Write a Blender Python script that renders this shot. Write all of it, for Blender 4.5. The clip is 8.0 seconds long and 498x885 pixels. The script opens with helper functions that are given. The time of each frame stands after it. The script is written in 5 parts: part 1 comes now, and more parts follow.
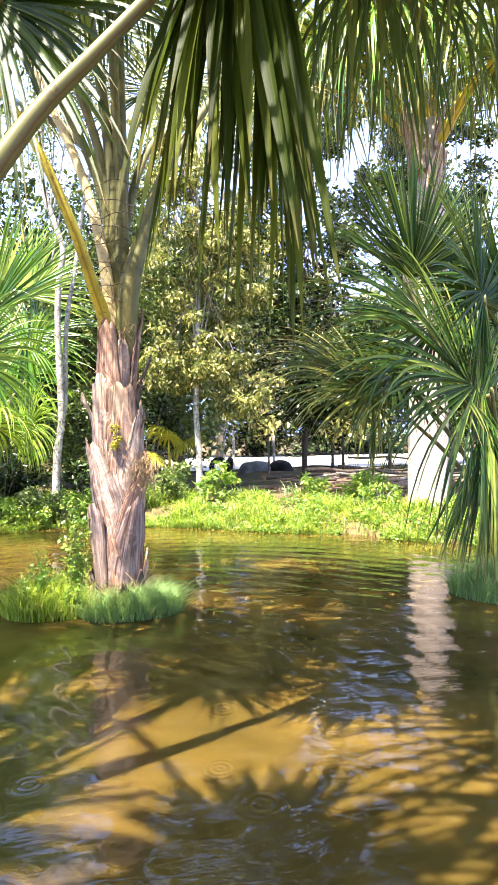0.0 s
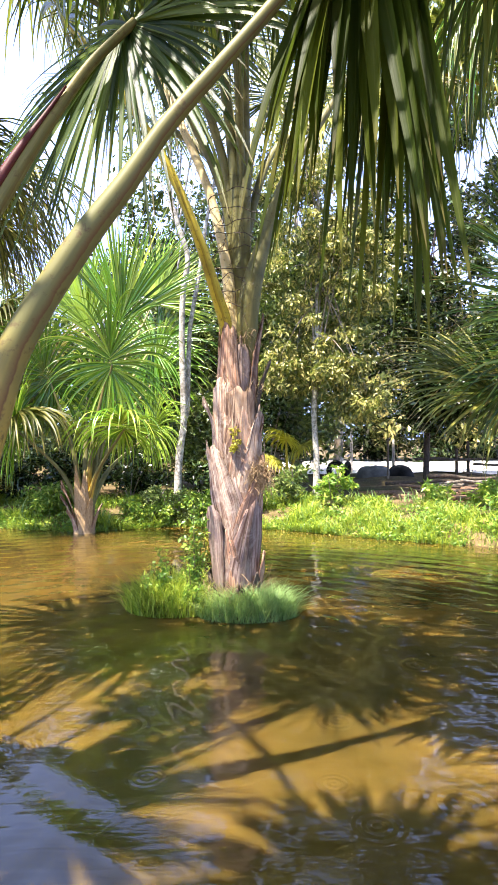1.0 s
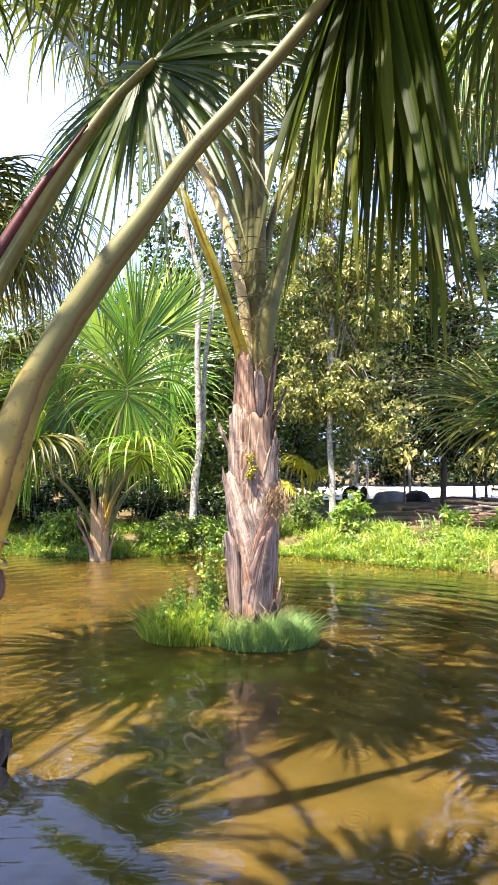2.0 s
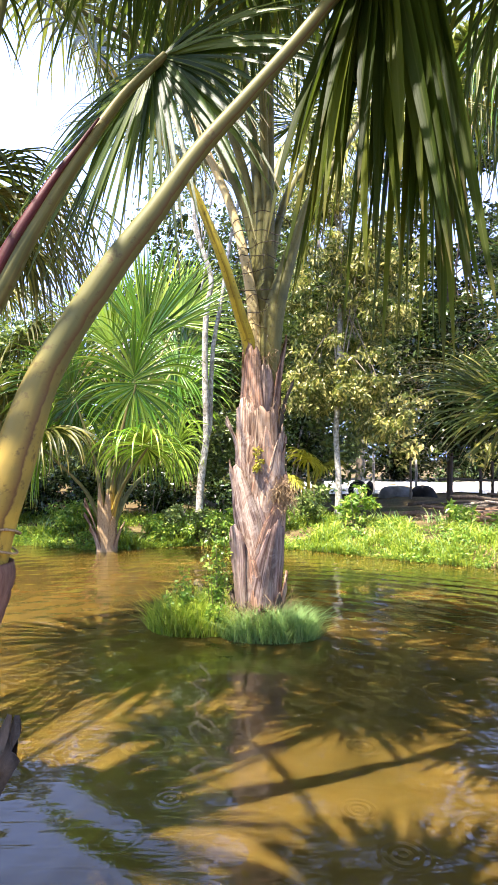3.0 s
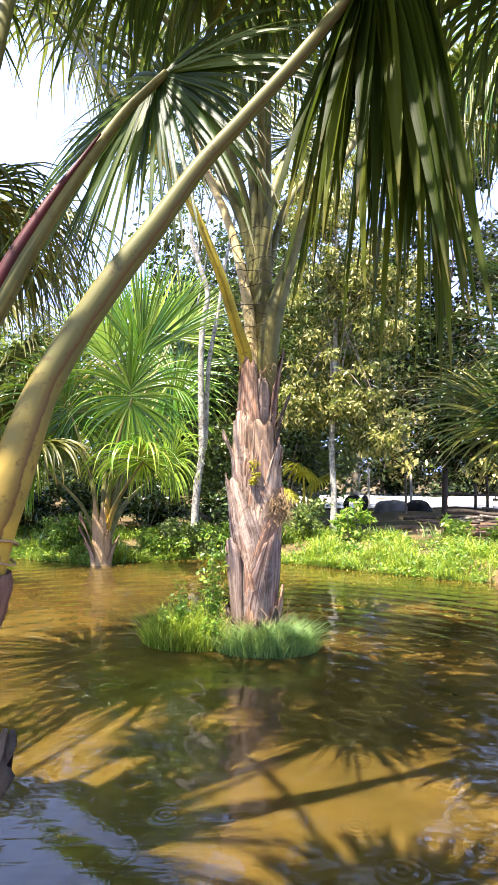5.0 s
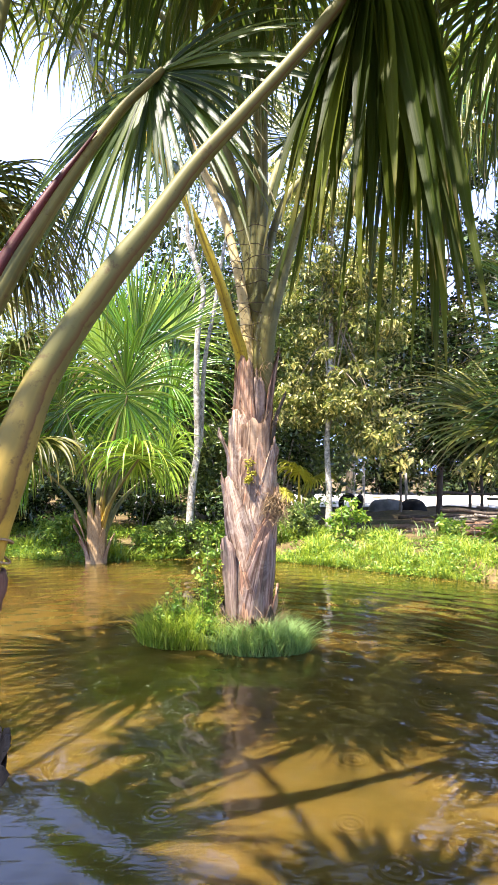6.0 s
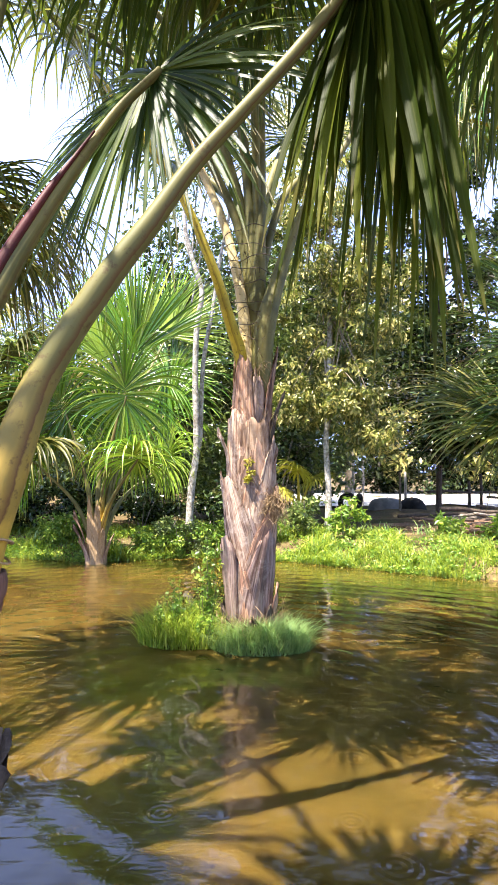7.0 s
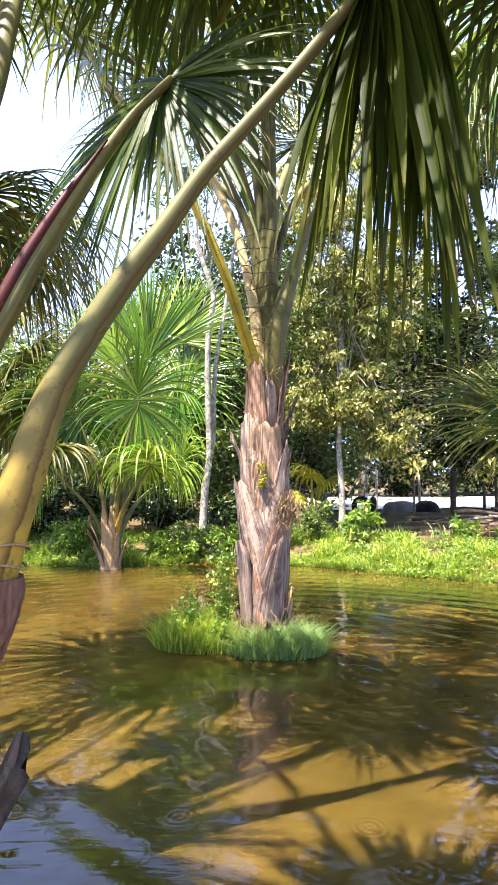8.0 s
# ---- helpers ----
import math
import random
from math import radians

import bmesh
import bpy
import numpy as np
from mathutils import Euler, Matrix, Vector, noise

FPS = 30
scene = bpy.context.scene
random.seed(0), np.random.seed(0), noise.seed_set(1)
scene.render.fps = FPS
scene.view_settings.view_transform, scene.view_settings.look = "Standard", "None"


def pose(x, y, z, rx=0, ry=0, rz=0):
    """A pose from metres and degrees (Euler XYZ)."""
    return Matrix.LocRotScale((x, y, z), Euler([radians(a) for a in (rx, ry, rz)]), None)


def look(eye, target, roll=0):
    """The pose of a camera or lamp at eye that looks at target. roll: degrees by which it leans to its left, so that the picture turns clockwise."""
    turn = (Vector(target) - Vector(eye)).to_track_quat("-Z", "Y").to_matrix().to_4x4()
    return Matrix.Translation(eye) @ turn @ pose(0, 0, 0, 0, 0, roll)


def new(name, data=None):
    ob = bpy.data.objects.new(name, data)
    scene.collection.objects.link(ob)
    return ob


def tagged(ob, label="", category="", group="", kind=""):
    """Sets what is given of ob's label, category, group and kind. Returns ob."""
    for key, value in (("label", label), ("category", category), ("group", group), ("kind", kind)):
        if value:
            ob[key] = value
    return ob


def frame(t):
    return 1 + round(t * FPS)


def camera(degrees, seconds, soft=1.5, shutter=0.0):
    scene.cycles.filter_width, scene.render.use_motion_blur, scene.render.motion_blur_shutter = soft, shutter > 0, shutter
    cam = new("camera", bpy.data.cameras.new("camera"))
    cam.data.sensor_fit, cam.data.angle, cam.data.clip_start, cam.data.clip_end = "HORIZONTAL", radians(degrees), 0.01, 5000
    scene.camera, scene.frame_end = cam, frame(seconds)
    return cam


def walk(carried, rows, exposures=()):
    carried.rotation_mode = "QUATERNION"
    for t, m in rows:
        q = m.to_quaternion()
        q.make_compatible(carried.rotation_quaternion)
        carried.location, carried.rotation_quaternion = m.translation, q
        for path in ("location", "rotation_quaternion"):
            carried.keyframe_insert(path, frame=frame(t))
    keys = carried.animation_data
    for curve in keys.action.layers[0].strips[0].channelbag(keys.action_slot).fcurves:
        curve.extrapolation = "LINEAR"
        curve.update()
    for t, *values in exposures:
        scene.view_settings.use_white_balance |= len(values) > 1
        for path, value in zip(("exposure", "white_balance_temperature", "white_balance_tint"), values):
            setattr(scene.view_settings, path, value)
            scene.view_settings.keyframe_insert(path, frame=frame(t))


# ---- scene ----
cam = camera(44, 8.0, soft=0.9)
PATH = [  # seconds, x, y, z, yaw to the left, pitch up, roll
    (0, 0.039, -0.010, 1.734, -12.55, -0.55, -0.93),
    (0.2, 0.040, 0.001, 1.737, -9.05, -1.40, -0.83),
    (0.5, 0.041, 0.019, 1.742, -6.42, -1.06, -0.67),
    (0.7, 0.040, 0.026, 1.747, -4.80, -1.50, -0.44),
    (1, 0.038, 0.036, 1.754, -1.69, -0.23, -0.10),
    (1.2, 0.036, 0.035, 1.756, -1.48, 2.34, -0.01),
    (1.3, 0.035, 0.034, 1.758, -1.55, 3.10, 0.03),
    (1.5, 0.033, 0.032, 1.760, -1.12, 3.33, 0.12),
    (1.7, 0.030, 0.033, 1.761, -0.65, 2.70, -0.04),
    (2, 0.025, 0.034, 1.764, -0.32, 2.13, -0.28),
    (2.2, 0.023, 0.030, 1.763, -0.10, 1.55, -0.19),
    (3.3, 0.009, 0.006, 1.757, 0.24, 1.54, 0.28),
    (3.5, 0.002, 0.009, 1.752, -0.13, 3.18, 0.05),
    (4, 0.001, 0.003, 1.751, 0.07, 2.84, 0.06),
    (4.5, -0.000, -0.000, 1.750, 0.00, 2.90, 0.20),
    (6, -0.002, 0.001, 1.751, -0.65, 2.72, 0.58),
    (6.5, -0.001, -0.004, 1.747, -0.69, 2.72, 0.33),
    (7, -0.003, -0.000, 1.749, -0.73, 2.69, 0.29),
    (7.5, -0.001, -0.003, 1.747, -0.81, 2.72, 0.22),
    (8, -0.010, -0.010, 1.747, 0.43, 3.09, -0.19),
]


def stand(x, y, z, yaw, pitch, roll):
    a, b = radians(yaw), radians(pitch)
    ahead = Vector((-math.sin(a) * math.cos(b), math.cos(a) * math.cos(b), math.sin(b)))
    return look((x, y, z), Vector((x, y, z)) + ahead, roll)


walk(cam, [(t, stand(*row)) for t, *row in PATH], [(0.0, 2.56), (0.6, 2.36), (1.4, 2.15), (8.0, 2.13)])

# ---- light ----
SUN_WAY = Vector((0.31, 0.31, -1.0)).normalized()  # the way that the sunlight goes
TO_SUN = -SUN_WAY
world = bpy.data.worlds.new("sky")
scene.world = world
world.use_nodes = True
wn = world.node_tree.nodes
sky = wn.new("ShaderNodeTexSky")
sky.sky_type = "NISHITA"
sky.sun_disc = False
sky.sun_elevation = math.asin(TO_SUN.z)
sky.sun_rotation = math.atan2(TO_SUN.x, TO_SUN.y)
sky.dust_density = 1.5
wn["Background"].inputs["Strength"].default_value = 0.058
# white humid haze that thins out with height
where = wn.new("ShaderNodeTexCoord")
split = wn.new("ShaderNodeSeparateXYZ")
haze = wn.new("ShaderNodeMapRange")
haze.inputs["From Min"].default_value, haze.inputs["From Max"].default_value = 0.50, 0.80
haze.inputs["To Min"].default_value, haze.inputs["To Max"].default_value = 0.92, 0.0
blend = wn.new("ShaderNodeMix")
blend.data_type = "RGBA"
blend.inputs[7].default_value = (5.4, 7.2, 14.2, 1)
wl = world.node_tree.links
wl.new(where.outputs["Generated"], split.inputs[0])
wl.new(split.outputs["Z"], haze.inputs["Value"])
wl.new(haze.outputs["Result"], blend.inputs[0])
wl.new(sky.outputs[0], blend.inputs[6])
wl.new(blend.outputs[2], wn["Background"].inputs["Color"])
lamp = bpy.data.lights.new("sun", "SUN")
lamp.energy, lamp.angle, lamp.color = 5.0, radians(0.6), (1.0, 0.89, 0.82)
sun = new("sun", lamp)
sun.matrix_world = look((0, 0, 30), Vector((0, 0, 30)) + SUN_WAY)

# ---- materials ----


def srgb(r, g, b):
    return tuple(((c / 255 + 0.055) / 1.055) ** 2.4 if c > 10 else c / 255 / 12.92 for c in (r, g, b)) + (1.0,)


class Mat:
    """A node material built up step by step."""

    def __init__(self, name, rough=0.6, spec=0.5, metal=0.0):
        self.m = bpy.data.materials.new(name)
        self.m.use_nodes = True
        self.t = self.m.node_tree
        self.p = self.t.nodes["Principled BSDF"]
        self.p.inputs["Roughness"].default_value = rough
        self.p.inputs["Specular IOR Level"].default_value = spec
        self.p.inputs["Metallic"].default_value = metal

    def node(self, kind, **values):
        n = self.t.nodes.new("ShaderNode" + kind)
        for key, v in values.items():
            n.inputs[key.replace("_", " ")].default_value = v
        return n

    def link(self, a, b):
        self.t.links.new(a, b)

    def coords(self, scale=(1, 1, 1), generated=False, turn=(0, 0, 0)):
        c = self.t.nodes.new("ShaderNodeTexCoord")
        mp = self.t.nodes.new("ShaderNodeMapping")
        mp.inputs["Scale"].default_value = scale
        mp.inputs["Rotation"].default_value = turn
        self.link(c.outputs["Generated" if generated else "Object"], mp.inputs["Vector"])
        return mp.outputs["Vector"]

    def noise(self, scale, detail=4, rough=0.6, vec=None, distortion=0.0):
        n = self.node("TexNoise", Scale=scale, Detail=detail, Roughness=rough, Distortion=distortion)
        self.link(vec if vec else self.coords(), n.inputs["Vector"])
        return n.outputs["Fac"]

    def ramp(self, fac, stops):
        r = self.t.nodes.new("ShaderNodeValToRGB")
        e = r.color_ramp.elements
        while len(e) < len(stops):
            e.new(0.5)
        for k, (pos, col) in enumerate(stops):
            e[k].position, e[k].color = pos, col
        self.link(fac, r.inputs["Fac"])
        return r.outputs["Color"]

    def mix(self, a, b, fac, kind="MIX"):
        m = self.t.nodes.new("ShaderNodeMix")
        m.data_type, m.blend_type = "RGBA", kind
        for value, slot in ((fac, 0), (a, 6), (b, 7)):
            if isinstance(value, (int, float, tuple)):
                m.inputs[slot].default_value = value
            else:
                self.link(value, m.inputs[slot])
        return m.outputs[2]

    def color(self, c):
        self.link(c, self.p.inputs["Base Color"])
        return self

    def bump(self, height, strength=0.4, distance=0.01):
        b = self.node("Bump", Strength=strength, Distance=distance)
        self.link(height, b.inputs["Height"])
        self.link(b.outputs["Normal"], self.p.inputs["Normal"])
        return self

    def random(self, island=False):
        if island:
            return self.t.nodes.new("ShaderNodeNewGeometry").outputs["Random Per Island"]
        return self.t.nodes.new("ShaderNodeObjectInfo").outputs["Random"]

    def through_light(self, c, amount):
        """Lets part of the light through, as a thin leaf does."""
        tr = self.t.nodes.new("ShaderNodeBsdfTranslucent")
        self.link(c, tr.inputs["Color"])
        mx = self.t.nodes.new("ShaderNodeMixShader")
        mx.inputs[0].default_value = amount
        self.link(self.p.outputs[0], mx.inputs[1])
        self.link(tr.outputs[0], mx.inputs[2])
        self.link(mx.outputs[0], self.t.nodes["Material Output"].inputs["Surface"])
        return self


def leaf_mat(name, dark, mid, light, island, rough=0.38, thin=0.3, spec=0.5, scale=2.0, strap=False, dry=(150, 135, 60), rib_share=0.5, tip_share=0.9):
    """strap: for leaflets, whose UV runs across and along them: a pale rib, fine veins and dry tips."""
    m = Mat(name, rough, spec)
    c = m.ramp(m.random(island), [(0.0, srgb(*dark)), (0.55, srgb(*mid)), (1.0, srgb(*light))])
    n = m.noise(scale, 3)
    c = m.mix(c, srgb(*dry), m.ramp(n, [(0.56, (0, 0, 0, 1)), (0.8, (0.5, 0.5, 0.5, 1))]))
    fine = m.noise(60, 2)
    if strap:
        uv = m.t.nodes.new("ShaderNodeUVMap")
        xyz = m.t.nodes.new("ShaderNodeSeparateXYZ")
        m.link(uv.outputs[0], xyz.inputs[0])
        rib = m.ramp(xyz.outputs["X"], [(0.44, (0, 0, 0, 1)), (0.5, (rib_share, rib_share, rib_share, 1)), (0.56, (0, 0, 0, 1))])
        c = m.mix(c, srgb(160, 164, 84), rib)
        tip = m.ramp(xyz.outputs["Y"], [(0.86, (0, 0, 0, 1)), (0.99, (tip_share, tip_share, tip_share, 1))])
        c = m.mix(c, srgb(140, 112, 66), tip)
        mp = m.t.nodes.new("ShaderNodeMapping")
        mp.inputs["Scale"].default_value = (24, 0.6, 1)
        m.link(uv.outputs[0], mp.inputs["Vector"])
        veins = m.noise(1.0, 2, 0.5, mp.outputs["Vector"])
        c = m.mix(c, (0.02, 0.03, 0.008, 1), m.ramp(veins, [(0.5, (0, 0, 0, 1)), (0.75, (0.35, 0.35, 0.35, 1))]))
        m.bump(veins, 0.35, 0.004)
    else:
        m.bump(fine, 0.15, 0.004)
    m.color(c)
    glow = m.mix(c, srgb(170, 200, 70), 0.35)
    return m.through_light(glow, thin).m


def sheath_material(name, stops, blotch_colour, bleach=1.0):
    """Torn palm sheaths: fibres run along each plate (UV), each plate a little different."""
    m = Mat(name, 0.8, 0.3)
    uv = m.t.nodes.new("ShaderNodeUVMap")
    mp = m.t.nodes.new("ShaderNodeMapping")
    mp.inputs["Scale"].default_value = (5, 0.6, 1)
    m.link(uv.outputs[0], mp.inputs["Vector"])
    add = m.t.nodes.new("ShaderNodeVectorMath")
    add.operation = "ADD"
    m.link(mp.outputs["Vector"], add.inputs[0])
    m.link(m.random(), add.inputs[1])
    fibre = m.noise(1.5, 4, 0.55, add.outputs[0], 1.2)
    blotch = m.noise(6.0, 5, 0.65, m.coords((1, 1, 0.6)))
    c = m.ramp(fibre, [(0.5 + (p - 0.5) * 0.62, srgb(*q)) for p, q in stops])
    hue = m.ramp(m.random(), [(0.0, srgb(222, 206, 186)), (0.2, srgb(172, 142, 116)), (0.4, srgb(112, 76, 56)), (0.55, srgb(208, 188, 164)), (0.75, srgb(132, 98, 74)), (1.0, srgb(138, 126, 122))])
    c = m.mix(c, hue, 0.12 + 0.2 * bleach)
    xyz = m.t.nodes.new("ShaderNodeSeparateXYZ")
    m.link(uv.outputs[0], xyz.inputs[0])
    ragged = m.node("Math")
    ragged.operation = "MULTIPLY_ADD"
    m.link(m.noise(9, 4, 0.7), ragged.inputs[0])
    ragged.inputs[1].default_value = 0.16
    m.link(xyz.outputs["X"], ragged.inputs[2])
    rim = m.ramp(ragged.outputs[0], [(0.08, (0.7, 0.7, 0.7, 1)), (0.13, (0, 0, 0, 1)), (0.98, (0, 0, 0, 1)), (1.0, (0.7, 0.7, 0.7, 1))])
    c = m.mix(c, srgb(74, 48, 36), rim)
    c = m.mix(c, srgb(*blotch_colour), m.ramp(blotch, [(0.46, (0, 0, 0, 1)), (0.66, (0.5, 0.5, 0.5, 1))]))
    patch = m.ramp(m.noise(4.5, 5, 0.68, m.coords((1.6, 1.6, 0.8)), 0.7), [(0.36, srgb(82, 56, 42)), (0.44, srgb(150, 118, 92)), (0.5, srgb(206, 188, 164)), (0.57, srgb(152, 124, 100)), (0.66, srgb(112, 98, 96))])
    c = m.mix(c, patch, 0.1 + 0.42 * bleach)
    # long dark tears and bleached streaks
    long = m.t.nodes.new("ShaderNodeMapping")
    long.inputs["Scale"].default_value = (5, 1.4, 1)
    m.link(add.outputs[0], long.inputs["Vector"])
    tear = m.noise(0.55, 5, 0.6, long.outputs["Vector"], 0.8)
    c = m.mix(c, srgb(66, 42, 32), m.ramp(tear, [(0.38, (0.8, 0.8, 0.8, 1)), (0.45, (0, 0, 0, 1))]))
    c = m.mix(c, srgb(222, 208, 188), m.ramp(tear, [(0.60, (0, 0, 0, 1)), (0.70, (0.55 * bleach, 0.55 * bleach, 0.55 * bleach, 1))]))
    m.color(c)
    m.bump(fibre, 0.4, 0.02)
    return m.m


def bark_mat(name, stops, scale=(6, 6, 1.2), grain=9, rough=0.85, bump=0.6):
    m = Mat(name, rough, 0.3)
    streak = m.noise(grain, 6, 0.65, m.coords(scale), 0.6)
    blotch = m.noise(3.5, 4, 0.6)
    c = m.ramp(streak, [(p, srgb(*c)) for p, c in stops])
    c = m.mix(c, srgb(96, 84, 74), m.ramp(blotch, [(0.5, (0, 0, 0, 1)), (0.75, (0.6, 0.6, 0.6, 1))]))
    m.color(c)
    m.bump(streak, bump, 0.012)
    return m.m


leaf_near = leaf_mat("palm_leaf_dark", (28, 40, 6), (46, 58, 8), (84, 92, 18), False, 0.55, 0.3, 0.15, strap=True, rib_share=0.12, tip_share=0.3)
leaf_hang = leaf_mat("palm_leaf_hanging", (26, 46, 16), (50, 74, 26), (104, 118, 50), False, 0.4, 0.26, 0.35, strap=True, rib_share=0.3, tip_share=0.5)
leaf_main = leaf_mat("palm_leaf_olive", (46, 60, 22), (82, 94, 36), (164, 160, 76), False, 0.36, 0.22, 0.45, strap=True)
leaf_left = leaf_mat("palm_leaf_fresh", (38, 84, 12), (98, 148, 28), (182, 204, 82), False, 0.27, 0.2, 0.7, strap=True)
leaf_right = leaf_mat("palm_leaf_blue_green", (18, 44, 12), (40, 74, 22), (124, 142, 60), False, 0.42, 0.2, 0.22, strap=True)
leaf_yellow = leaf_mat("palm_leaf_yellow", (140, 140, 40), (180, 176, 56), (206, 200, 90), False, 0.4, 0.3, 0.3, strap=True)
# olive leaf with yellow sunlight put into its colour
leaf_sunlit = leaf_mat("palm_leaf_sunlit_yellow", (70, 78, 16), (124, 126, 30), (190, 180, 70), False, 0.36, 0.3, 0.4, strap=True)
leaf_dusk = leaf_mat("palm_leaf_dull_olive", (36, 42, 14), (70, 74, 26), (122, 116, 52), False, 0.42, 0.2, 0.35, strap=True)
foliage_gold = leaf_mat("tree_leaf_yellowish", (46, 58, 28), (108, 116, 52), (246, 230, 150), True, 0.3, 0.3, 0.6)
foliage_dark = leaf_mat("tree_leaf_dark", (16, 28, 12), (32, 50, 22), (104, 126, 78), True, 0.26, 0.12, 0.6)
foliage_mid = leaf_mat("tree_leaf_green", (42, 62, 28), (80, 102, 46), (164, 176, 102), True, 0.3, 0.2, 0.6)
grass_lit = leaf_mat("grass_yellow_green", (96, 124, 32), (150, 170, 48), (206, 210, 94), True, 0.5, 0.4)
grass_blue = leaf_mat("grass_blue_green", (100, 136, 76), (134, 166, 98), (172, 190, 118), True, 0.5, 0.35)
moss_mat = leaf_mat("moss_yellow", (150, 140, 40), (180, 170, 50), (206, 196, 80), True, 0.7, 0.2)
weed_mat = leaf_mat("weed_leaf", (70, 108, 36), (112, 148, 52), (180, 192, 76), True, 0.4, 0.35)


def petiole_mat(name, base, dark, warm, seam=0.15, upper_shade=None):
    """Smooth stalk skin: long streaks along it (UV), scars and specks."""
    m = Mat(name, 0.55, 0.3)
    uv = m.t.nodes.new("ShaderNodeUVMap")
    mp = m.t.nodes.new("ShaderNodeMapping")
    mp.inputs["Scale"].default_value = (4, 1.1, 1)
    m.link(uv.outputs[0], mp.inputs["Vector"])
    streak = m.noise(1.0, 6, 0.65, mp.outputs["Vector"], 0.6)
    wash = m.noise(3.5, 4, 0.6)
    spots = m.noise(34, 3, 0.7)
    c = m.ramp(streak, [(0.2, srgb(*dark)), (0.5, srgb(*base)), (0.8, srgb(*warm))])
    c = m.mix(c, srgb(*dark), m.ramp(wash, [(0.44, (0, 0, 0, 1)), (0.62, (0.85, 0.85, 0.85, 1))]))
    xyz = m.t.nodes.new("ShaderNodeSeparateXYZ")
    m.link(uv.outputs[0], xyz.inputs[0])
    if upper_shade:  # painted shade: sunlit gold low down turns to shaded grey-green along the stalk
        far = m.node("MapRange")
        m.link(xyz.outputs["Y"], far.inputs["Value"])
        far.inputs["From Min"].default_value, far.inputs["From Max"].default_value = 0.52, 1.0
        far.inputs["To Max"].default_value = 0.92
        c = m.mix(c, srgb(*upper_shade), far.outputs["Result"])
    crack = m.node("Math")
    crack.operation = "MULTIPLY_ADD"
    m.link(m.noise(7, 5, 0.7), crack.inputs[0])
    crack.inputs[1].default_value = 0.22
    m.link(xyz.outputs["X"], crack.inputs[2])
    c = m.mix(c, srgb(92, 62, 36), m.ramp(crack.outputs[0], [(0.25, (0, 0, 0, 1)), (0.28, (seam, seam, seam, 1)), (0.31, (seam * 0.7, seam * 0.7, seam * 0.7, 1)), (0.42, (0, 0, 0, 1))]))
    c = m.mix(c, srgb(84, 66, 38), m.ramp(spots, [(0.57, (0, 0, 0, 1)), (0.70, (0.75, 0.75, 0.75, 1))]))
    m.color(c)
    m.bump(streak, 0.3, 0.006)
    return m.m


# gold is the stalk's sunlit part, the last colour its shaded upper part
petiole_near = petiole_mat("petiole_green_yellow", (200, 164, 62), (146, 124, 54), (226, 186, 82), 0.9, (92, 96, 56))
petiole_yellow = petiole_mat("petiole_yellow", (204, 184, 58), (150, 138, 52), (224, 192, 82), 0.6)
petiole_pale = petiole_mat("petiole_cream", (218, 200, 146), (186, 168, 112), (206, 150, 90))
petiole_green = petiole_mat("petiole_green", (116, 114, 66), (78, 82, 48), (154, 142, 84))
petiole_dusk = petiole_mat("petiole_grey_green", (112, 108, 58), (70, 78, 42), (164, 144, 82), 0.5)
petiole_red = petiole_mat("petiole_red_edge", (76, 24, 22), (48, 18, 18), (104, 46, 36))
sheath_mat = sheath_material("sheath_fibre", [(0.32, (76, 56, 44)), (0.42, (158, 124, 98)), (0.52, (226, 208, 184)), (0.62, (202, 168, 138)), (0.75, (124, 88, 64))], (132, 114, 104))
sheath_red = sheath_material("sheath_red_brown", [(0.32, (64, 42, 32)), (0.44, (140, 94, 66)), (0.54, (204, 158, 122)), (0.66, (168, 114, 80)), (0.75, (96, 62, 44))], (134, 106, 90), 0.45)
sheath_mauve = sheath_material("sheath_mauve_grey", [(0.32, (58, 46, 42)), (0.44, (118, 96, 88)), (0.56, (164, 140, 130)), (0.68, (134, 108, 96)), (0.76, (70, 52, 46))], (108, 96, 96), 0.3)
sheath_tan = sheath_material("sheath_smooth_tan", [(0.32, (120, 92, 66)), (0.44, (170, 138, 104)), (0.56, (196, 166, 132)), (0.68, (176, 144, 112)), (0.76, (136, 104, 78))], (150, 120, 92), 0.3)
sheath_pale = sheath_material("sheath_pale", [(0.32, (108, 84, 66)), (0.43, (188, 160, 136)), (0.55, (230, 212, 190)), (0.66, (208, 180, 154)), (0.76, (130, 98, 76))], (152, 128, 112))
fibre_mat = bark_mat("fibre_tan", [(0.3, (120, 96, 66)), (0.6, (176, 150, 110)), (0.8, (150, 120, 80))], (12, 12, 2), 8)
bark_white = bark_mat("bark_white_lichen", [(0.30, (86, 82, 72)), (0.42, (172, 166, 152)), (0.55, (206, 200, 188)), (0.7, (226, 222, 210))], (5, 5, 4), 3, 0.85, 0.3)
bark_lichen = bark_mat("bark_grey_lichen", [(0.30, (78, 76, 66)), (0.44, (136, 134, 122)), (0.56, (184, 180, 168)), (0.7, (206, 202, 192))], (5, 5, 5), 3, 0.9, 0.4)
bark_rust = bark_mat("sheath_rust_brown", [(0.3, (66, 44, 34)), (0.5, (118, 82, 62)), (0.75, (156, 118, 92))], (7, 7, 1.2), 5)
bark_pale = bark_mat("bark_pale_palm", [(0.3, (140, 118, 104)), (0.46, (192, 172, 156)), (0.7, (216, 202, 186))], (7, 7, 1.5), 4)
bark_grey = bark_mat("bark_grey", [(0.3, (92, 84, 72)), (0.5, (142, 132, 116)), (0.75, (178, 170, 150))], (5, 5, 3), 4)
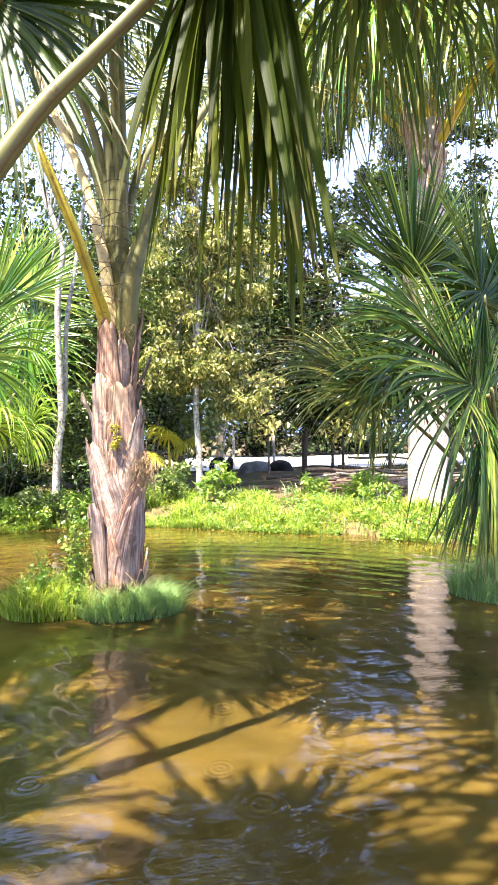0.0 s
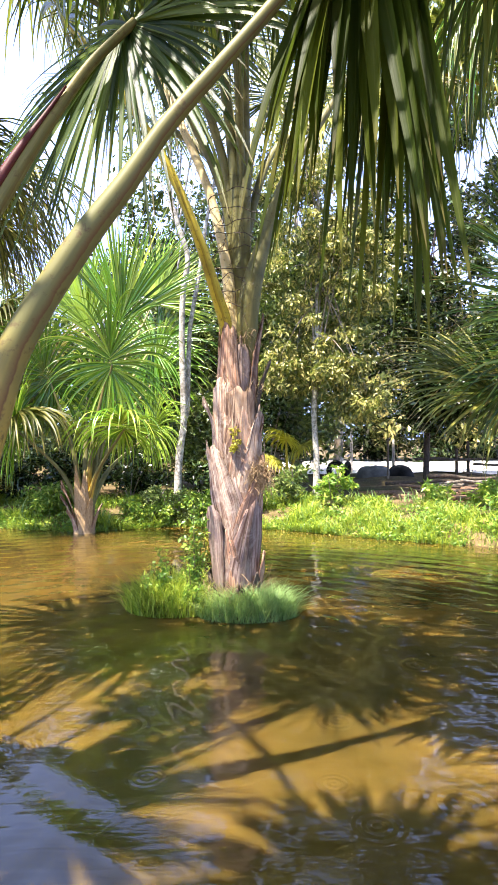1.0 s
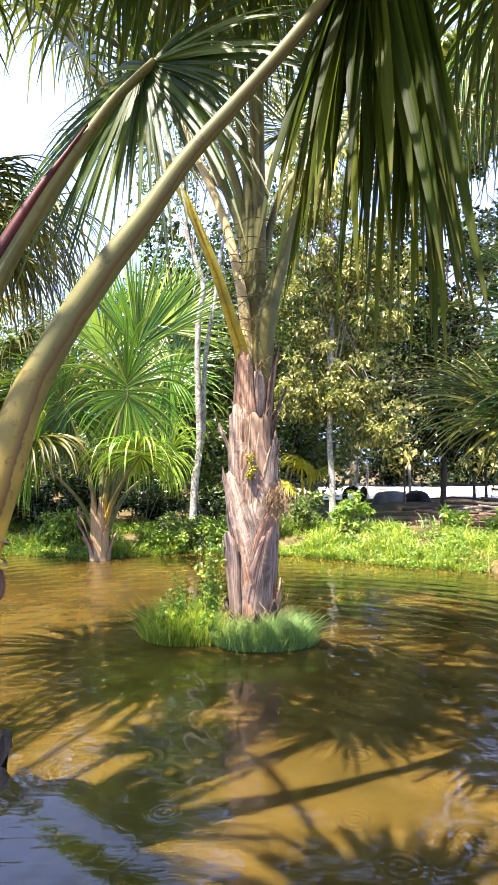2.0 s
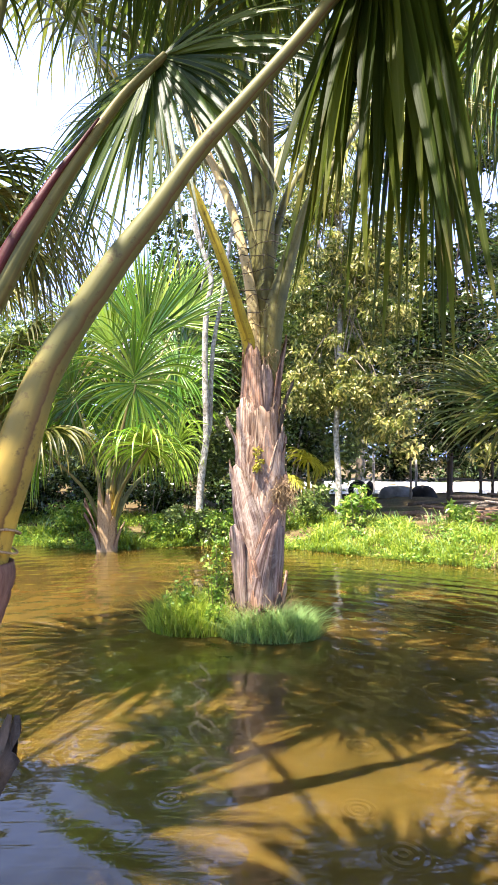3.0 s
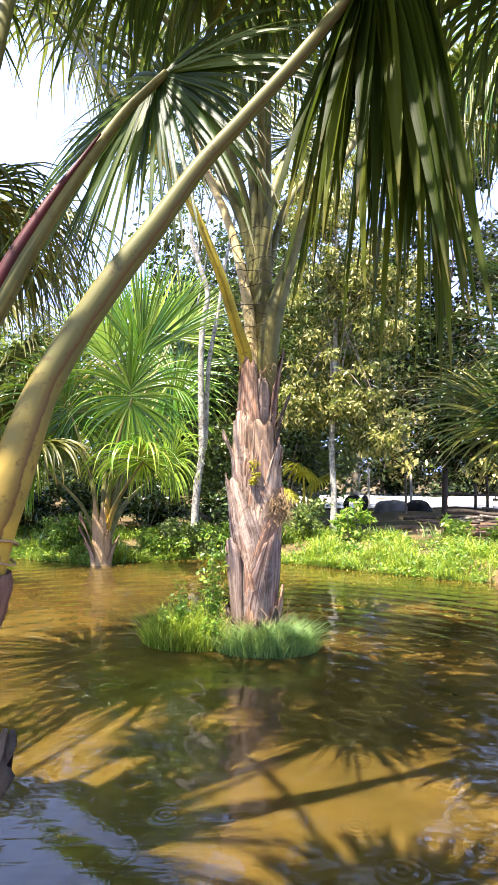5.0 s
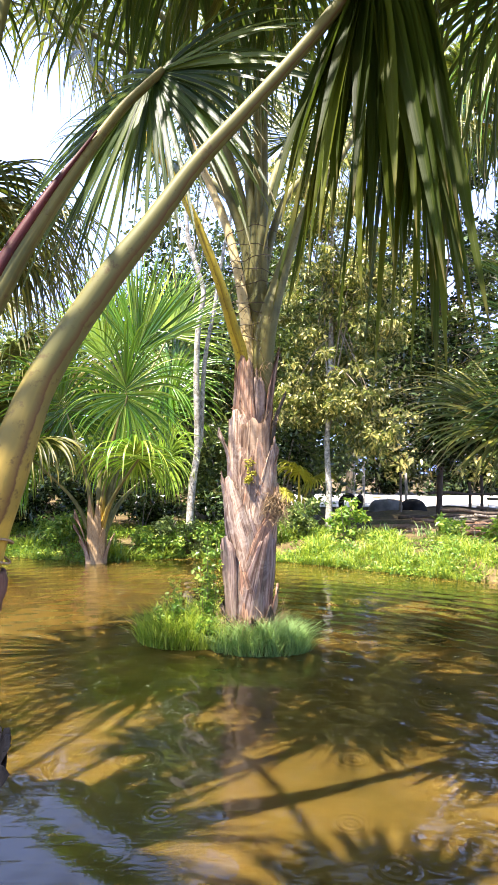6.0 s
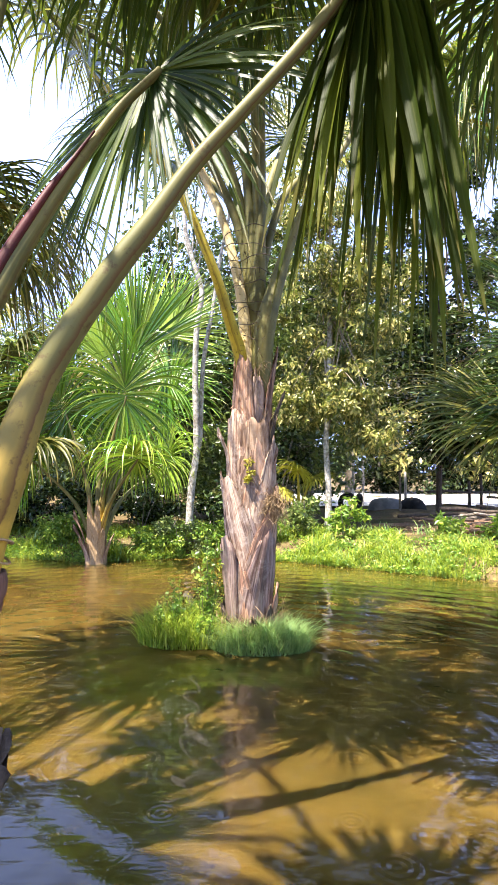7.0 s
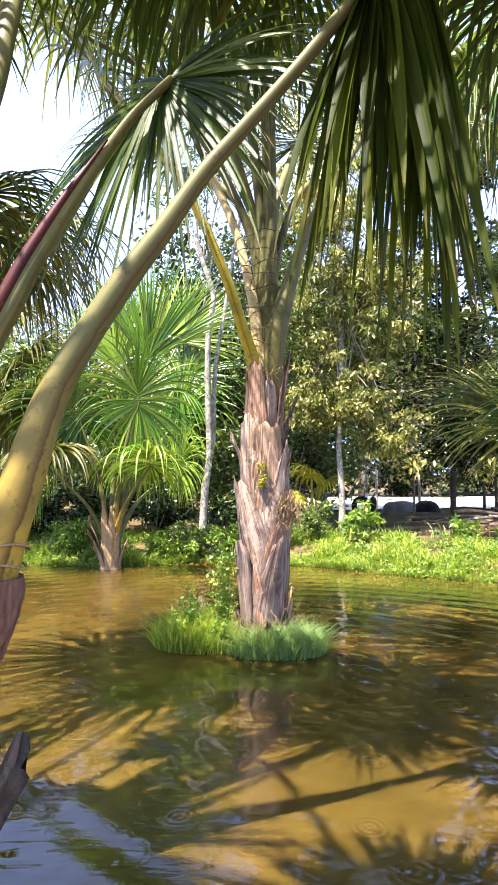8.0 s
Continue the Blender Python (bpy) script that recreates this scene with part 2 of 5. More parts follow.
bark_dark = bark_mat("bark_dark", [(0.3, (54, 46, 38)), (0.5, (82, 72, 60)), (0.75, (112, 98, 82))], (5, 5, 1.5), 5)
wood_old = bark_mat("wood_weathered", [(0.3, (78, 58, 44)), (0.5, (132, 104, 80)), (0.75, (170, 138, 110))], (8, 8, 1.2), 5)


def ground_material():
    m = Mat("ground_soil", 0.95, 0.2)
    a, b, f = m.noise(0.5, 5), m.noise(3.0, 5), m.noise(40, 3)
    c = m.ramp(a, [(0.35, srgb(66, 72, 32)), (0.5, srgb(98, 86, 56)), (0.65, srgb(128, 108, 78))])
    c = m.mix(c, srgb(70, 54, 38), m.ramp(b, [(0.45, (0, 0, 0, 1)), (0.7, (0.8, 0.8, 0.8, 1))]))
    c = m.mix(c, srgb(150, 132, 100), m.ramp(m.noise(22, 4), [(0.58, (0, 0, 0, 1)), (0.7, (0.7, 0.7, 0.7, 1))]))
    m.color(c)
    m.bump(f, 0.6, 0.02)
    return m.m


def sand_material():
    m = Mat("sand_pale", 0.95, 0.2)
    c = m.ramp(m.noise(0.7, 5), [(0.3, srgb(226, 216, 202)), (0.7, srgb(240, 234, 224))])
    m.color(c)
    m.bump(m.noise(20, 3), 0.4, 0.02)
    return m.m


def water_material():
    m = Mat("muddy_water", 0.015, 0.5)
    m.p.inputs["IOR"].default_value = 1.45
    silt = m.noise(0.9, 4, 0.55, None, 0.8)
    c = m.ramp(silt, [(0.3, srgb(62, 51, 18)), (0.55, srgb(82, 66, 25)), (0.8, srgb(100, 82, 34))])
    m.color(c)
    # silt scatters the light, so shadows on it are soft
    m.p.inputs["Subsurface Weight"].default_value = 1.0
    m.p.inputs["Subsurface Radius"].default_value = (1.0, 0.85, 0.6)
    m.p.inputs["Subsurface Scale"].default_value = 0.17

    def add(a, b, share):
        h = m.node("Math")
        h.operation = "MULTIPLY_ADD"
        m.link(a, h.inputs[0])
        h.inputs[1].default_value = share
        m.link(b, h.inputs[2])
        return h.outputs[0]

    swell = m.noise(1.0, 1, 0.4, m.coords((0.7, 1.5, 1)), 0.4)
    small = m.noise(5.0, 1.6, 0.45, m.coords((0.5, 2.0, 1), turn=(0, 0, 0.12)), 0.5)
    tiny = m.noise(11, 1.4, 0.45, m.coords((0.7, 1.9, 1), turn=(0, 0, -0.15)), 0.8)
    # calm and ruffled patches
    patch = m.ramp(m.noise(0.6, 2, 0.5), [(0.42, (0.12, 0.12, 0.12, 1)), (0.60, (1.05, 1.05, 1.05, 1))])
    calm = m.node("Math")
    calm.operation = "MULTIPLY"
    m.link(tiny, calm.inputs[0])
    m.link(patch, calm.inputs[1])
    # rings that run out from disturbed spots: by the grass clump, and by the near bank
    height = add(calm.outputs[0], add(small, swell, 0.19), 0.15)
    for x, y, scale, share in ((0.1, 4.2, 0.85, 0.26), (3.9, 8.0, 1.2, 0.16), (-2.2, 3.4, 1.7, 0.07)):
        wave = m.node("TexWave", Scale=scale, Distortion=1.6, Detail=1.0, Detail_Scale=0.7)
        wave.wave_type, wave.rings_direction = "RINGS", "Z"
        mp = m.coords((1, 1, 1))
        mp.node.inputs["Location"].default_value = (-x, -y, 0)
        m.link(mp, wave.inputs["Vector"])
        height = add(wave.outputs["Fac"], height, share)
    # small rings where fish and insects touch the surface
    for x, y, r in ((1.16, 2.96, 0.22), (0.56, 3.16, 0.12), (-0.40, 3.25, 0.13), (0.70, 3.85, 0.16), (1.49, 4.79, 0.20), (0.70, 2.81, 0.16), (-0.63, 3.84, 0.20)):
        mp = m.coords((1, 1, 1))
        mp.node.inputs["Location"].default_value = (-x, -y, 0)
        far = m.t.nodes.new("ShaderNodeVectorMath")
        far.operation = "LENGTH"
        m.link(mp, far.inputs[0])
        share = m.node("Math")
        share.operation = "DIVIDE"
        m.link(far.outputs["Value"], share.inputs[0])
        share.inputs[1].default_value = r
        rings = m.ramp(share.outputs[0], [(p, (v, v, v, 1)) for p, v in ((0.0, 0.6), (0.15, 0.0), (0.3, 0.9), (0.45, 0.1), (0.6, 0.8), (0.75, 0.25), (0.88, 0.5), (1.0, 0.4))])
        height = add(rings, height, 0.22)
    m.bump(height, 1.0, 0.012)
    return m.m


ground_mat, sand_mat, water_mat = ground_material(), sand_material(), water_material()

# ---- helpers for building ----


def mesh_part(name, verts, faces, material, parent=None, smooth=True, label="", uv=None):
    """One mesh object out of lists of places and faces."""
    me = bpy.data.meshes.new(name)
    me.from_pydata([tuple(v) for v in verts], [], [tuple(f) for f in faces])
    me.materials.append(material)
    if uv is not None:
        layer = me.uv_layers.new(name="along")
        idx = np.empty(len(me.loops), int)
        me.loops.foreach_get("vertex_index", idx)
        layer.data.foreach_set("uv", np.array(uv, np.float32)[idx].ravel())
    if smooth:
        me.polygons.foreach_set("use_smooth", [True] * len(me.polygons))
    me.update()
    ob = new(name, me)
    if parent:
        ob.parent = parent
    if label:
        tagged(ob, label)
    return ob


def thing(name, place, label, category, group=""):
    e = new(name)
    e.empty_display_size = 0.2
    e.location = place
    return tagged(e, label, category, group)


def spline(points, steps):
    """A smooth line (Catmull-Rom) through tuples of any length."""
    pts = [np.array(p, float) for p in points]
    pts = [2 * pts[0] - pts[1]] + pts + [2 * pts[-1] - pts[-2]]
    out = []
    for k in range(1, len(pts) - 2):
        a, b, c, d = pts[k - 1 : k + 3]
        for s in range(steps):
            u = s / steps
            out.append(0.5 * (2 * b + (c - a) * u + (2 * a - 5 * b + 4 * c - d) * u**2 + (3 * b - a - 3 * c + d) * u**3))
    return out + [pts[-2]]


def tube(points, sides=10, steps=5, flat=1.0, rough=0.0, seed=0, groove=0.0):
    """Verts and faces of a tapering limb through (x, y, z, radius) rows."""
    rows = spline(points, steps)
    rng = random.Random(seed)
    verts, faces = [], []
    up = None
    for k, r in enumerate(rows):
        p = Vector(r[:3])
        nxt, prv = Vector(rows[min(k + 1, len(rows) - 1)][:3]), Vector(rows[max(k - 1, 0)][:3])
        way = (nxt - prv).normalized()
        if up is None:
            up = way.orthogonal().normalized() if abs(way.z) > 0.95 else Vector((0, 0, 1))
        up = (up - way * up.dot(way)).normalized()
        side = way.cross(up)
        for s in range(sides):
            a = 2 * math.pi * s / sides
            rad = r[3] * (1 + rough * (rng.random() - 0.5)) * (1 - groove * max(0, math.cos(a)) ** 4)
            verts.append(p + side * (math.sin(a) * rad) + up * (math.cos(a) * rad * flat))
    n = len(rows)
    for k in range(n - 1):
        for s in range(sides):
            faces.append((k * sides + s, k * sides + (s + 1) % sides, (k + 1) * sides + (s + 1) % sides, (k + 1) * sides + s))
    faces.append(tuple(range(sides - 1, -1, -1)))
    faces.append(tuple((n - 1) * sides + s for s in range(sides)))
    return verts, faces


def tube_part(name, points, material, parent, sides=12, steps=6, flat=1.0, rough=0.0, seed=0, groove=0.0, label=""):
    """A limb as a mesh, with UV round and along it."""
    v, f = tube(points, sides, steps, flat, rough, seed, groove)
    rows = len(v) // sides
    far = [0.0]
    for k in range(1, rows):
        far.append(far[-1] + (v[k * sides] - v[(k - 1) * sides]).length)
    uv = [(abs(2 * s / sides - 1), far[k]) for k in range(rows) for s in range(sides)]
    return mesh_part(name, v, f, material, parent, True, label, uv)


STRAP_UV = {}


def strap_uv(steps):
    if steps not in STRAP_UV:
        STRAP_UV[steps] = [(x, k / steps) for k in range(steps + 1) for x in (0.0, 0.5, 1.0)]
    return STRAP_UV[steps]


def leaflet_shape(start, way, normal, length, width, droop, rng, steps=7, web=0.3, base_width=0.01, fold=0.45, limp=1.5):
    """A folded strap leaf that sags towards its tip."""
    verts, faces = [], []
    p, d, n = start.copy(), way.normalized(), normal.copy()
    n = (n - d * n.dot(d)).normalized()
    twist = rng.uniform(-0.7, 0.7)
    sway = Vector((rng.uniform(-1, 1), rng.uniform(-1, 1), 0)) * 0.16
    ds = length / steps
    for k in range(steps + 1):
        u = k / steps
        side = d.cross(n)
        tw = Matrix.Rotation(twist * u, 3, d)
        s2, n2 = tw @ side, tw @ n
        if u < web:
            w = base_width + (width - base_width) * (u / web)
        else:
            w = width * (1 - ((u - web) / (1 - web)) ** 1.7) + 0.0015
        verts += [p - s2 * w * 0.5 + n2 * w * fold * 0.5, p - n2 * w * fold * 0.15, p + s2 * w * 0.5 + n2 * w * fold * 0.5]
        if k < steps:
            for j in (0, 1):
                a = 3 * k + j
                faces.append((a, a + 1, a + 4, a + 3))
        p = p + d * ds
        pull = droop * ((u + 0.5 / steps) ** limp) * 2.2 / steps
        d = (d + (Vector((0, 0, -1)) + sway) * pull).normalized()
        n = n - d * n.dot(d)
        n = n.normalized() if n.length > 1e-4 else side.cross(d).normalized()
    return verts, faces


def fan(parent, hub, axis, normal, radius, count, spread, droop, material, seed, width=0.042, web=0.22, joined=False, ragged=0.12, steps=7, costa=0.18, limp=1.5, cup=0.0, fall=0.0, gather=1.0, slim=1.0):
    """The blade of a fan palm leaf: strap leaflets round the end of the stalk. cup: how far the sides lift out of the plane. fall: how far the leaflets hang from the start. gather: the share of the forward reach that is left to them, slim: of the reach to the sides."""
    rng = random.Random(seed)
    hub, axis = Vector(hub), Vector(axis).normalized()
    normal = Vector(normal)
    normal = (normal - axis * normal.dot(axis)).normalized()
    side = axis.cross(normal)
    allv, allf = [], []
    for k in range(count):
        a = math.radians(spread) * (2 * (k + 0.5) / count - 1) + rng.gauss(0, 0.05)
        ln = radius * (0.72 + 0.28 * math.cos(a * 0.55)) * (1 + rng.uniform(-ragged, ragged))
        way = axis * (math.cos(a) * (gather if abs(a) < 1.5 else 1.0)) + side * (math.sin(a) * slim) + normal * (cup * abs(math.sin(a)) + rng.uniform(-0.12, 0.12)) - Vector((0, 0, fall * rng.uniform(0.7, 1.3)))
        st = hub + axis * (costa * radius * max(0.0, math.cos(a * 0.5)) ** 3)
        v, f = leaflet_shape(st, way, normal, ln, width * rng.uniform(0.8, 1.15), droop * rng.uniform(0.6, 1.45), rng, steps, web, 0.012, limp=limp)
        if joined:
            o = len(allv)
            allv += v
            allf += [tuple(i + o for i in q) for q in f]
        else:
            mesh_part("leaflet", v, f, material, parent, uv=strap_uv(steps))
    if joined:
        mesh_part("blade", allv, allf, material, parent, uv=strap_uv(steps) * count)

# ---- the ground, the pond ----
SHORE = [(-60, 14.5), (-8, 13.4), (-4.6, 12.7), (-2.7, 12.1), (-1.1, 12.9), (0.9, 12.3), (1.6, 11.9), (2.6, 11.1), (3.9, 10.3), (4.7, 9.4), (5.6, 8.6), (8, 7.4), (60, 6)]


def shore(x):
    return float(np.interp(x, [p[0] for p in SHORE], [p[1] for p in SHORE]))


def ground_z(x, y):
    """Height of the ground over the water."""
    far, near = y - shore(x), 0.7 + 0.3 * noise.noise((x * 0.6, 3, 1)) + 0.1 * noise.noise((x * 2.1, 8, 1)) - y
    bumps = 0.10 * noise.noise((x * 0.7, y * 0.7, 0)) + 0.04 * noise.noise((x * 2.3, y * 2.3, 4))
    out = max(far, near)
    if out < 0:
        return max(-0.7, 0.55 * out) - 0.03
    rise = 0.42 * (1 - math.exp(-out * 1.6)) + min(out, 14) * 0.006
    return rise + bumps * min(1, out) * min(1, 14 / (out + 1)) + min(0.06, 0.028 * max(0.0, far - 8))


def ground():
    def steps(lo, hi, fine, far):
        inner = list(np.arange(lo, hi + 0.001, fine))
        outer = [far * k for k in (0.06, 0.12, 0.25, 0.5, 1.0)]
        return [lo - v for v in outer[::-1]] + inner + [hi + v for v in outer]

    xs, ys = steps(-16, 16, 0.25, 600), steps(-3, 24, 0.25, 600)
    verts = [(x, y, ground_z(x, y)) for y in ys for x in xs]
    nx = len(xs)
    faces = [(j * nx + i, j * nx + i + 1, (j + 1) * nx + i + 1, (j + 1) * nx + i) for j in range(len(ys) - 1) for i in range(nx - 1)]
    g = mesh_part("ground", verts, faces, ground_mat)
    tagged(g, "grassy earth bank round a muddy pond", "ground", kind="structure")
    # pale open sand behind the trees
    xs, ys = np.linspace(1.5, 32, 40), np.linspace(21, 33, 22)
    v = [(x + 0.8 * noise.noise((x * 0.4, y * 0.4, 2)), y + 0.6 * noise.noise((x * 0.5, y * 0.2, 5)), ground_z(x, y) + 0.05) for y in ys for x in xs]
    f = [(j * 40 + i, j * 40 + i + 1, (j + 1) * 40 + i + 1, (j + 1) * 40 + i) for j in range(21) for i in range(39)]
    tagged(mesh_part("sand_yard", v, f, sand_mat), "pale sunlit open sand yard behind the trees", "sand", kind="structure")
    xs, ys = np.linspace(-60, 60, 2), np.linspace(0.2, 16, 2)
    w = mesh_part("water", [(x, y, 0.0) for y in ys for x in xs], [(0, 1, 3, 2)], water_mat)
    tagged(w, "muddy brown pond water with ripples and leaf shadows", "water", kind="structure")


ground()

# ---- palms ----


def leaf_cloud(centres, count, size, seed, spread, long=2.2, hang=0.3):
    """Many small folded leaves about the given centres (x, y, z, radius)."""
    rng = np.random.default_rng(seed)
    c = np.array(centres, float)
    pick = rng.integers(0, len(c), count)
    off = rng.normal(size=(count, 3))
    off /= np.linalg.norm(off, axis=1, keepdims=True)
    off *= (rng.random((count, 1)) ** 0.45) * c[pick, 3:4] * (1, 1, spread)
    base = c[pick, :3] + off
    way = rng.normal(size=(count, 3)) * (1, 1, 0.7) - (0, 0, hang)
    way /= np.linalg.norm(way, axis=1, keepdims=True)
    nrm = rng.normal(size=(count, 3)) * 0.7 + (0, 0, 0.8)
    side = np.cross(way, nrm)
    side /= np.linalg.norm(side, axis=1, keepdims=True) + 1e-9
    nrm = np.cross(side, way)
    ln = size * rng.uniform(0.6, 1.3, (count, 1))
    w = ln / long
    v = np.stack([base, base + way * ln * 0.45 - side * w * 0.5 + nrm * w * 0.15, base + way * ln, base + way * ln * 0.45 + side * w * 0.5 + nrm * w * 0.15], 1).reshape(-1, 3)
    i = np.arange(count)[:, None] * 4
    f = np.concatenate([i + (0, 1, 2), i + (0, 2, 3)])
    return v, f


def sheath_plate(palm, material, z0, z1, radius, mid, half, flare, seed, lean=0.0, tip=0.12, off=0.03, square=1.6):
    """A fibrous leaf base that wraps a trunk and ends in a torn point. mid, half: degrees round the trunk. off: how far it stands off."""
    rng = random.Random(seed)
    nu, nv = 10, 12
    outer, inner, uv = [], [], []
    ph = rng.uniform(0, 90)
    for j in range(nv):
        v = j / (nv - 1)
        keep = (1 - v**square) * (1 - tip) + tip
        for i in range(nu + 1):
            u = 2 * i / nu - 1
            a = radians(mid + lean * v + half * keep * u * (1 + 0.16 * noise.noise((u * 1.5 + ph, v * 3, 1))))
            r = radius(z0 + (z1 - z0) * v) + off * (0.4 + 0.6 * v) + 0.014 * (1 - abs(u)) + flare * v**2.5 + 0.016 * noise.noise((u * 2, v * 3.5, ph)) + 0.01 * abs(u) ** 3
            z = z0 + (z1 - z0) * v * (1 - 0.10 * abs(u)) + (0.09 * noise.noise((u * 2.2, ph, 3)) * v**2)
            outer.append(Vector((math.sin(a) * r, -math.cos(a) * r, z)))
            ri = r - 0.014
            inner.append(Vector((math.sin(a) * ri, -math.cos(a) * ri, z)))
            uv.append((u * 0.5 + 0.5, v * (z1 - z0)))
    n = len(outer)
    w = nu + 1
    faces = []
    for j in range(nv - 1):
        for i in range(nu):
            a = j * w + i
            faces.append((a, a + 1, a + 1 + w, a + w))
            faces.append((n + a, n + a + w, n + a + 1 + w, n + a + 1))
    for j in range(nv - 1):
        for e in (0, nu):
            a = j * w + e
            q = (a, a + w, n + a + w, n + a)
            faces.append(q if e == 0 else q[::-1])
    for i in range(nu):
        for j in (0, nv - 1):
            a = j * w + i
            q = (a, n + a, n + a + 1, a + 1)
            faces.append(q if j == 0 else q[::-1])
    ob = mesh_part("leaf_sheath", outer + inner, faces, material, palm, uv=uv + uv)
    ob.data.polygons.foreach_set("use_smooth", [k < 2 * nu * (nv - 1) for k in range(len(ob.data.polygons))])
    return ob


def palm_frond(palm, stalk, mat, seed, **fan_args):
    """A leaf of a palm, its places given in the world."""
    foot = palm.location
    rows = [(x - foot.x, y - foot.y, z - foot.z, r) for x, y, z, r in stalk]
    label = fan_args.pop("label", "")
    groove = fan_args.pop("groove", 0.25)
    st = tube_part("leaf_stalk", rows, mat, palm, 14, 6, 0.88, 0.0, seed, groove, label)
    hub = Vector(rows[-1][:3])
    way = Vector(rows[-1][:3]) - Vector(rows[-2][:3])
    fan_args.setdefault("axis", way)
    fan(st, hub=hub, seed=seed, **fan_args)
    return st


def fibres(palm, rows, material, seed, count, spread, length, hang=0.5):
    """Loose dark threads round (x, y, z) places of a palm, joined as one tuft."""
    rng = random.Random(seed)
    verts, faces = [], []
    for _ in range(count):
        x, y, z = rng.choice(rows)
        p = Vector((x + rng.gauss(0, spread), y + rng.gauss(0, spread), z + rng.gauss(0, spread)))
        d = Vector((rng.gauss(0, 1), rng.gauss(0, 1), rng.gauss(0, 0.7) - hang)).normalized()
        n = len(verts)
        for k in range(4):
            w = 0.0035 * (1 - k / 4)
            verts += [p + Vector((w, 0, 0)), p - Vector((w, 0, 0)), p + Vector((0, w * 1.5, 0))]
            p = p + d * length / 3 * rng.uniform(0.7, 1.2)
            d = (d + Vector((rng.gauss(0, 0.5), rng.gauss(0, 0.5), -0.2))).normalized()
        for k in range(3):
            for j in range(3):
                faces.append((n + 3 * k + j, n + 3 * k + (j + 1) % 3, n + 3 * k + 3 + (j + 1) % 3, n + 3 * k + 3 + j))
    return mesh_part("fibre_tuft", verts, faces, material, palm)


def main_palm():
    p = thing("palm_tree", (0.095, 6.5, 0.12), "buriti palm with torn pinkish-tan leaf sheaths on a grassy islet", "palm tree")

    def radius(z):
        return float(np.interp(z, [0, 0.4, 1.2, 2.0, 2.9, 3.6], [0.19, 0.19, 0.215, 0.18, 0.13, 0.08]))

    core = [(0, 0, -0.3, 0.21), (0, 0, 0.3, 0.19), (0.0, 0, 1.2, 0.21), (0.0, 0, 2.0, 0.18), (0.02, 0, 2.7, 0.13), (0.02, 0, 3.1, 0.09)]
    v, f = tube(core, 24, 6, 1, 0.06, 2)
    mesh_part("trunk", v, f, bark_dark, p, True, "dark fibrous trunk core")
    rng = random.Random(4)
    # mauve-grey plates low down put the lower trunk's shade into the colour
    low, high = (sheath_mauve, sheath_red, sheath_mauve, sheath_mat), (sheath_mat, sheath_red, sheath_pale, sheath_red)
    for k in range(17):  # old leaf bases spiral up, the lower ones outside
        z0 = -0.15 + 0.115 * k
        lean = rng.choice((-1, 1)) * rng.uniform(18, 50)
        sheath_plate(p, (low if k < 6 else high)[k % 4], z0, min(2.95, z0 + rng.uniform(1.1, 1.6)), radius, 20 + 137.5 * k, rng.uniform(60, 92), rng.uniform(0.0, 0.015), 40 + k, lean, rng.uniform(0.12, 0.4), 0.046 - 0.0010 * k)
    for k, (z0, z1, mid, half, flare, lean, off, tip, mat) in enumerate([
        # broad plates that lie over one another, from the foot up
        (-0.12, 0.98, -62, 32, 0.010, 4, 0.088, 0.92, sheath_mauve), (-0.12, 1.02, 24, 74, 0.0, 16, 0.070, 0.30, sheath_mauve), (-0.10, 0.70, -20, 50, 0.0, -10, 0.060, 0.40, sheath_red),
        (0.50, 1.52, 28, 52, 0.010, 46, 0.080, 0.35, sheath_red), (0.55, 1.60, -6, 46, 0.015, -50, 0.074, 0.40, sheath_pale), (0.95, 1.95, 38, 52, 0.010, 26, 0.068, 0.30, sheath_mat), (0.85, 1.60, -76, 30, 0.050, 0, 0.060, 0.35, sheath_pale),
        (1.05, 2.28, -48, 46, 0.012, 6, 0.060, 0.70, sheath_pale), (1.35, 2.18, 8, 46, 0.012, 0, 0.062, 0.85, sheath_tan), (1.50, 2.08, -82, 20, 0.110, 4, 0.050, 0.60, sheath_pale), (1.85, 2.82, -34, 50, 0.015, 12, 0.056, 0.40, sheath_red),
        (1.90, 2.62, 20, 34, 0.010, 0, 0.045, 0.50, sheath_mauve), (1.60, 2.98, 58, 34, 0.110, 12, 0.052, 0.20, sheath_red), (1.66, 2.48, 80, 28, 0.150, 10, 0.050, 0.85, bark_dark), (1.30, 1.90, 66, 36, 0.040, 16, 0.058, 0.30, sheath_red)]):
        sheath_plate(p, mat, z0, z1, radius, mid, half, flare, 90 + k, lean, tip, off)
    for k in range(9):  # short dark sheaths at the foot
        sheath_plate(p, (bark_dark, sheath_red, bark_dark)[k % 3], -0.12, rng.uniform(0.12, 0.5), radius, -110 + 27 * k, 24, 0.02, 150 + k, rng.uniform(-20, 20), 0.15, 0.10)
    # dark threads tied round the stalks
    for k in range(9):
        z, r0, turn = 2.98 + 0.14 * k, 0.20 + 0.012 * k, rng.uniform(0, 360)
        ring = []
        for j in range(9):
            a = radians(-110 + 27 * j + rng.uniform(-8, 8))
            ring.append((0.02 + math.sin(a) * r0 * 1.05, -0.05 - math.cos(a) * r0 * 0.75, z + rng.uniform(-0.03, 0.03) + 0.05 * math.sin(a + turn), 0.0045))
        v, f = tube(ring, 5, 3)
        mesh_part("fibre_band", v, f, bark_dark, p)
    common = dict(material=leaf_main, count=70, steps=8, width=0.036)
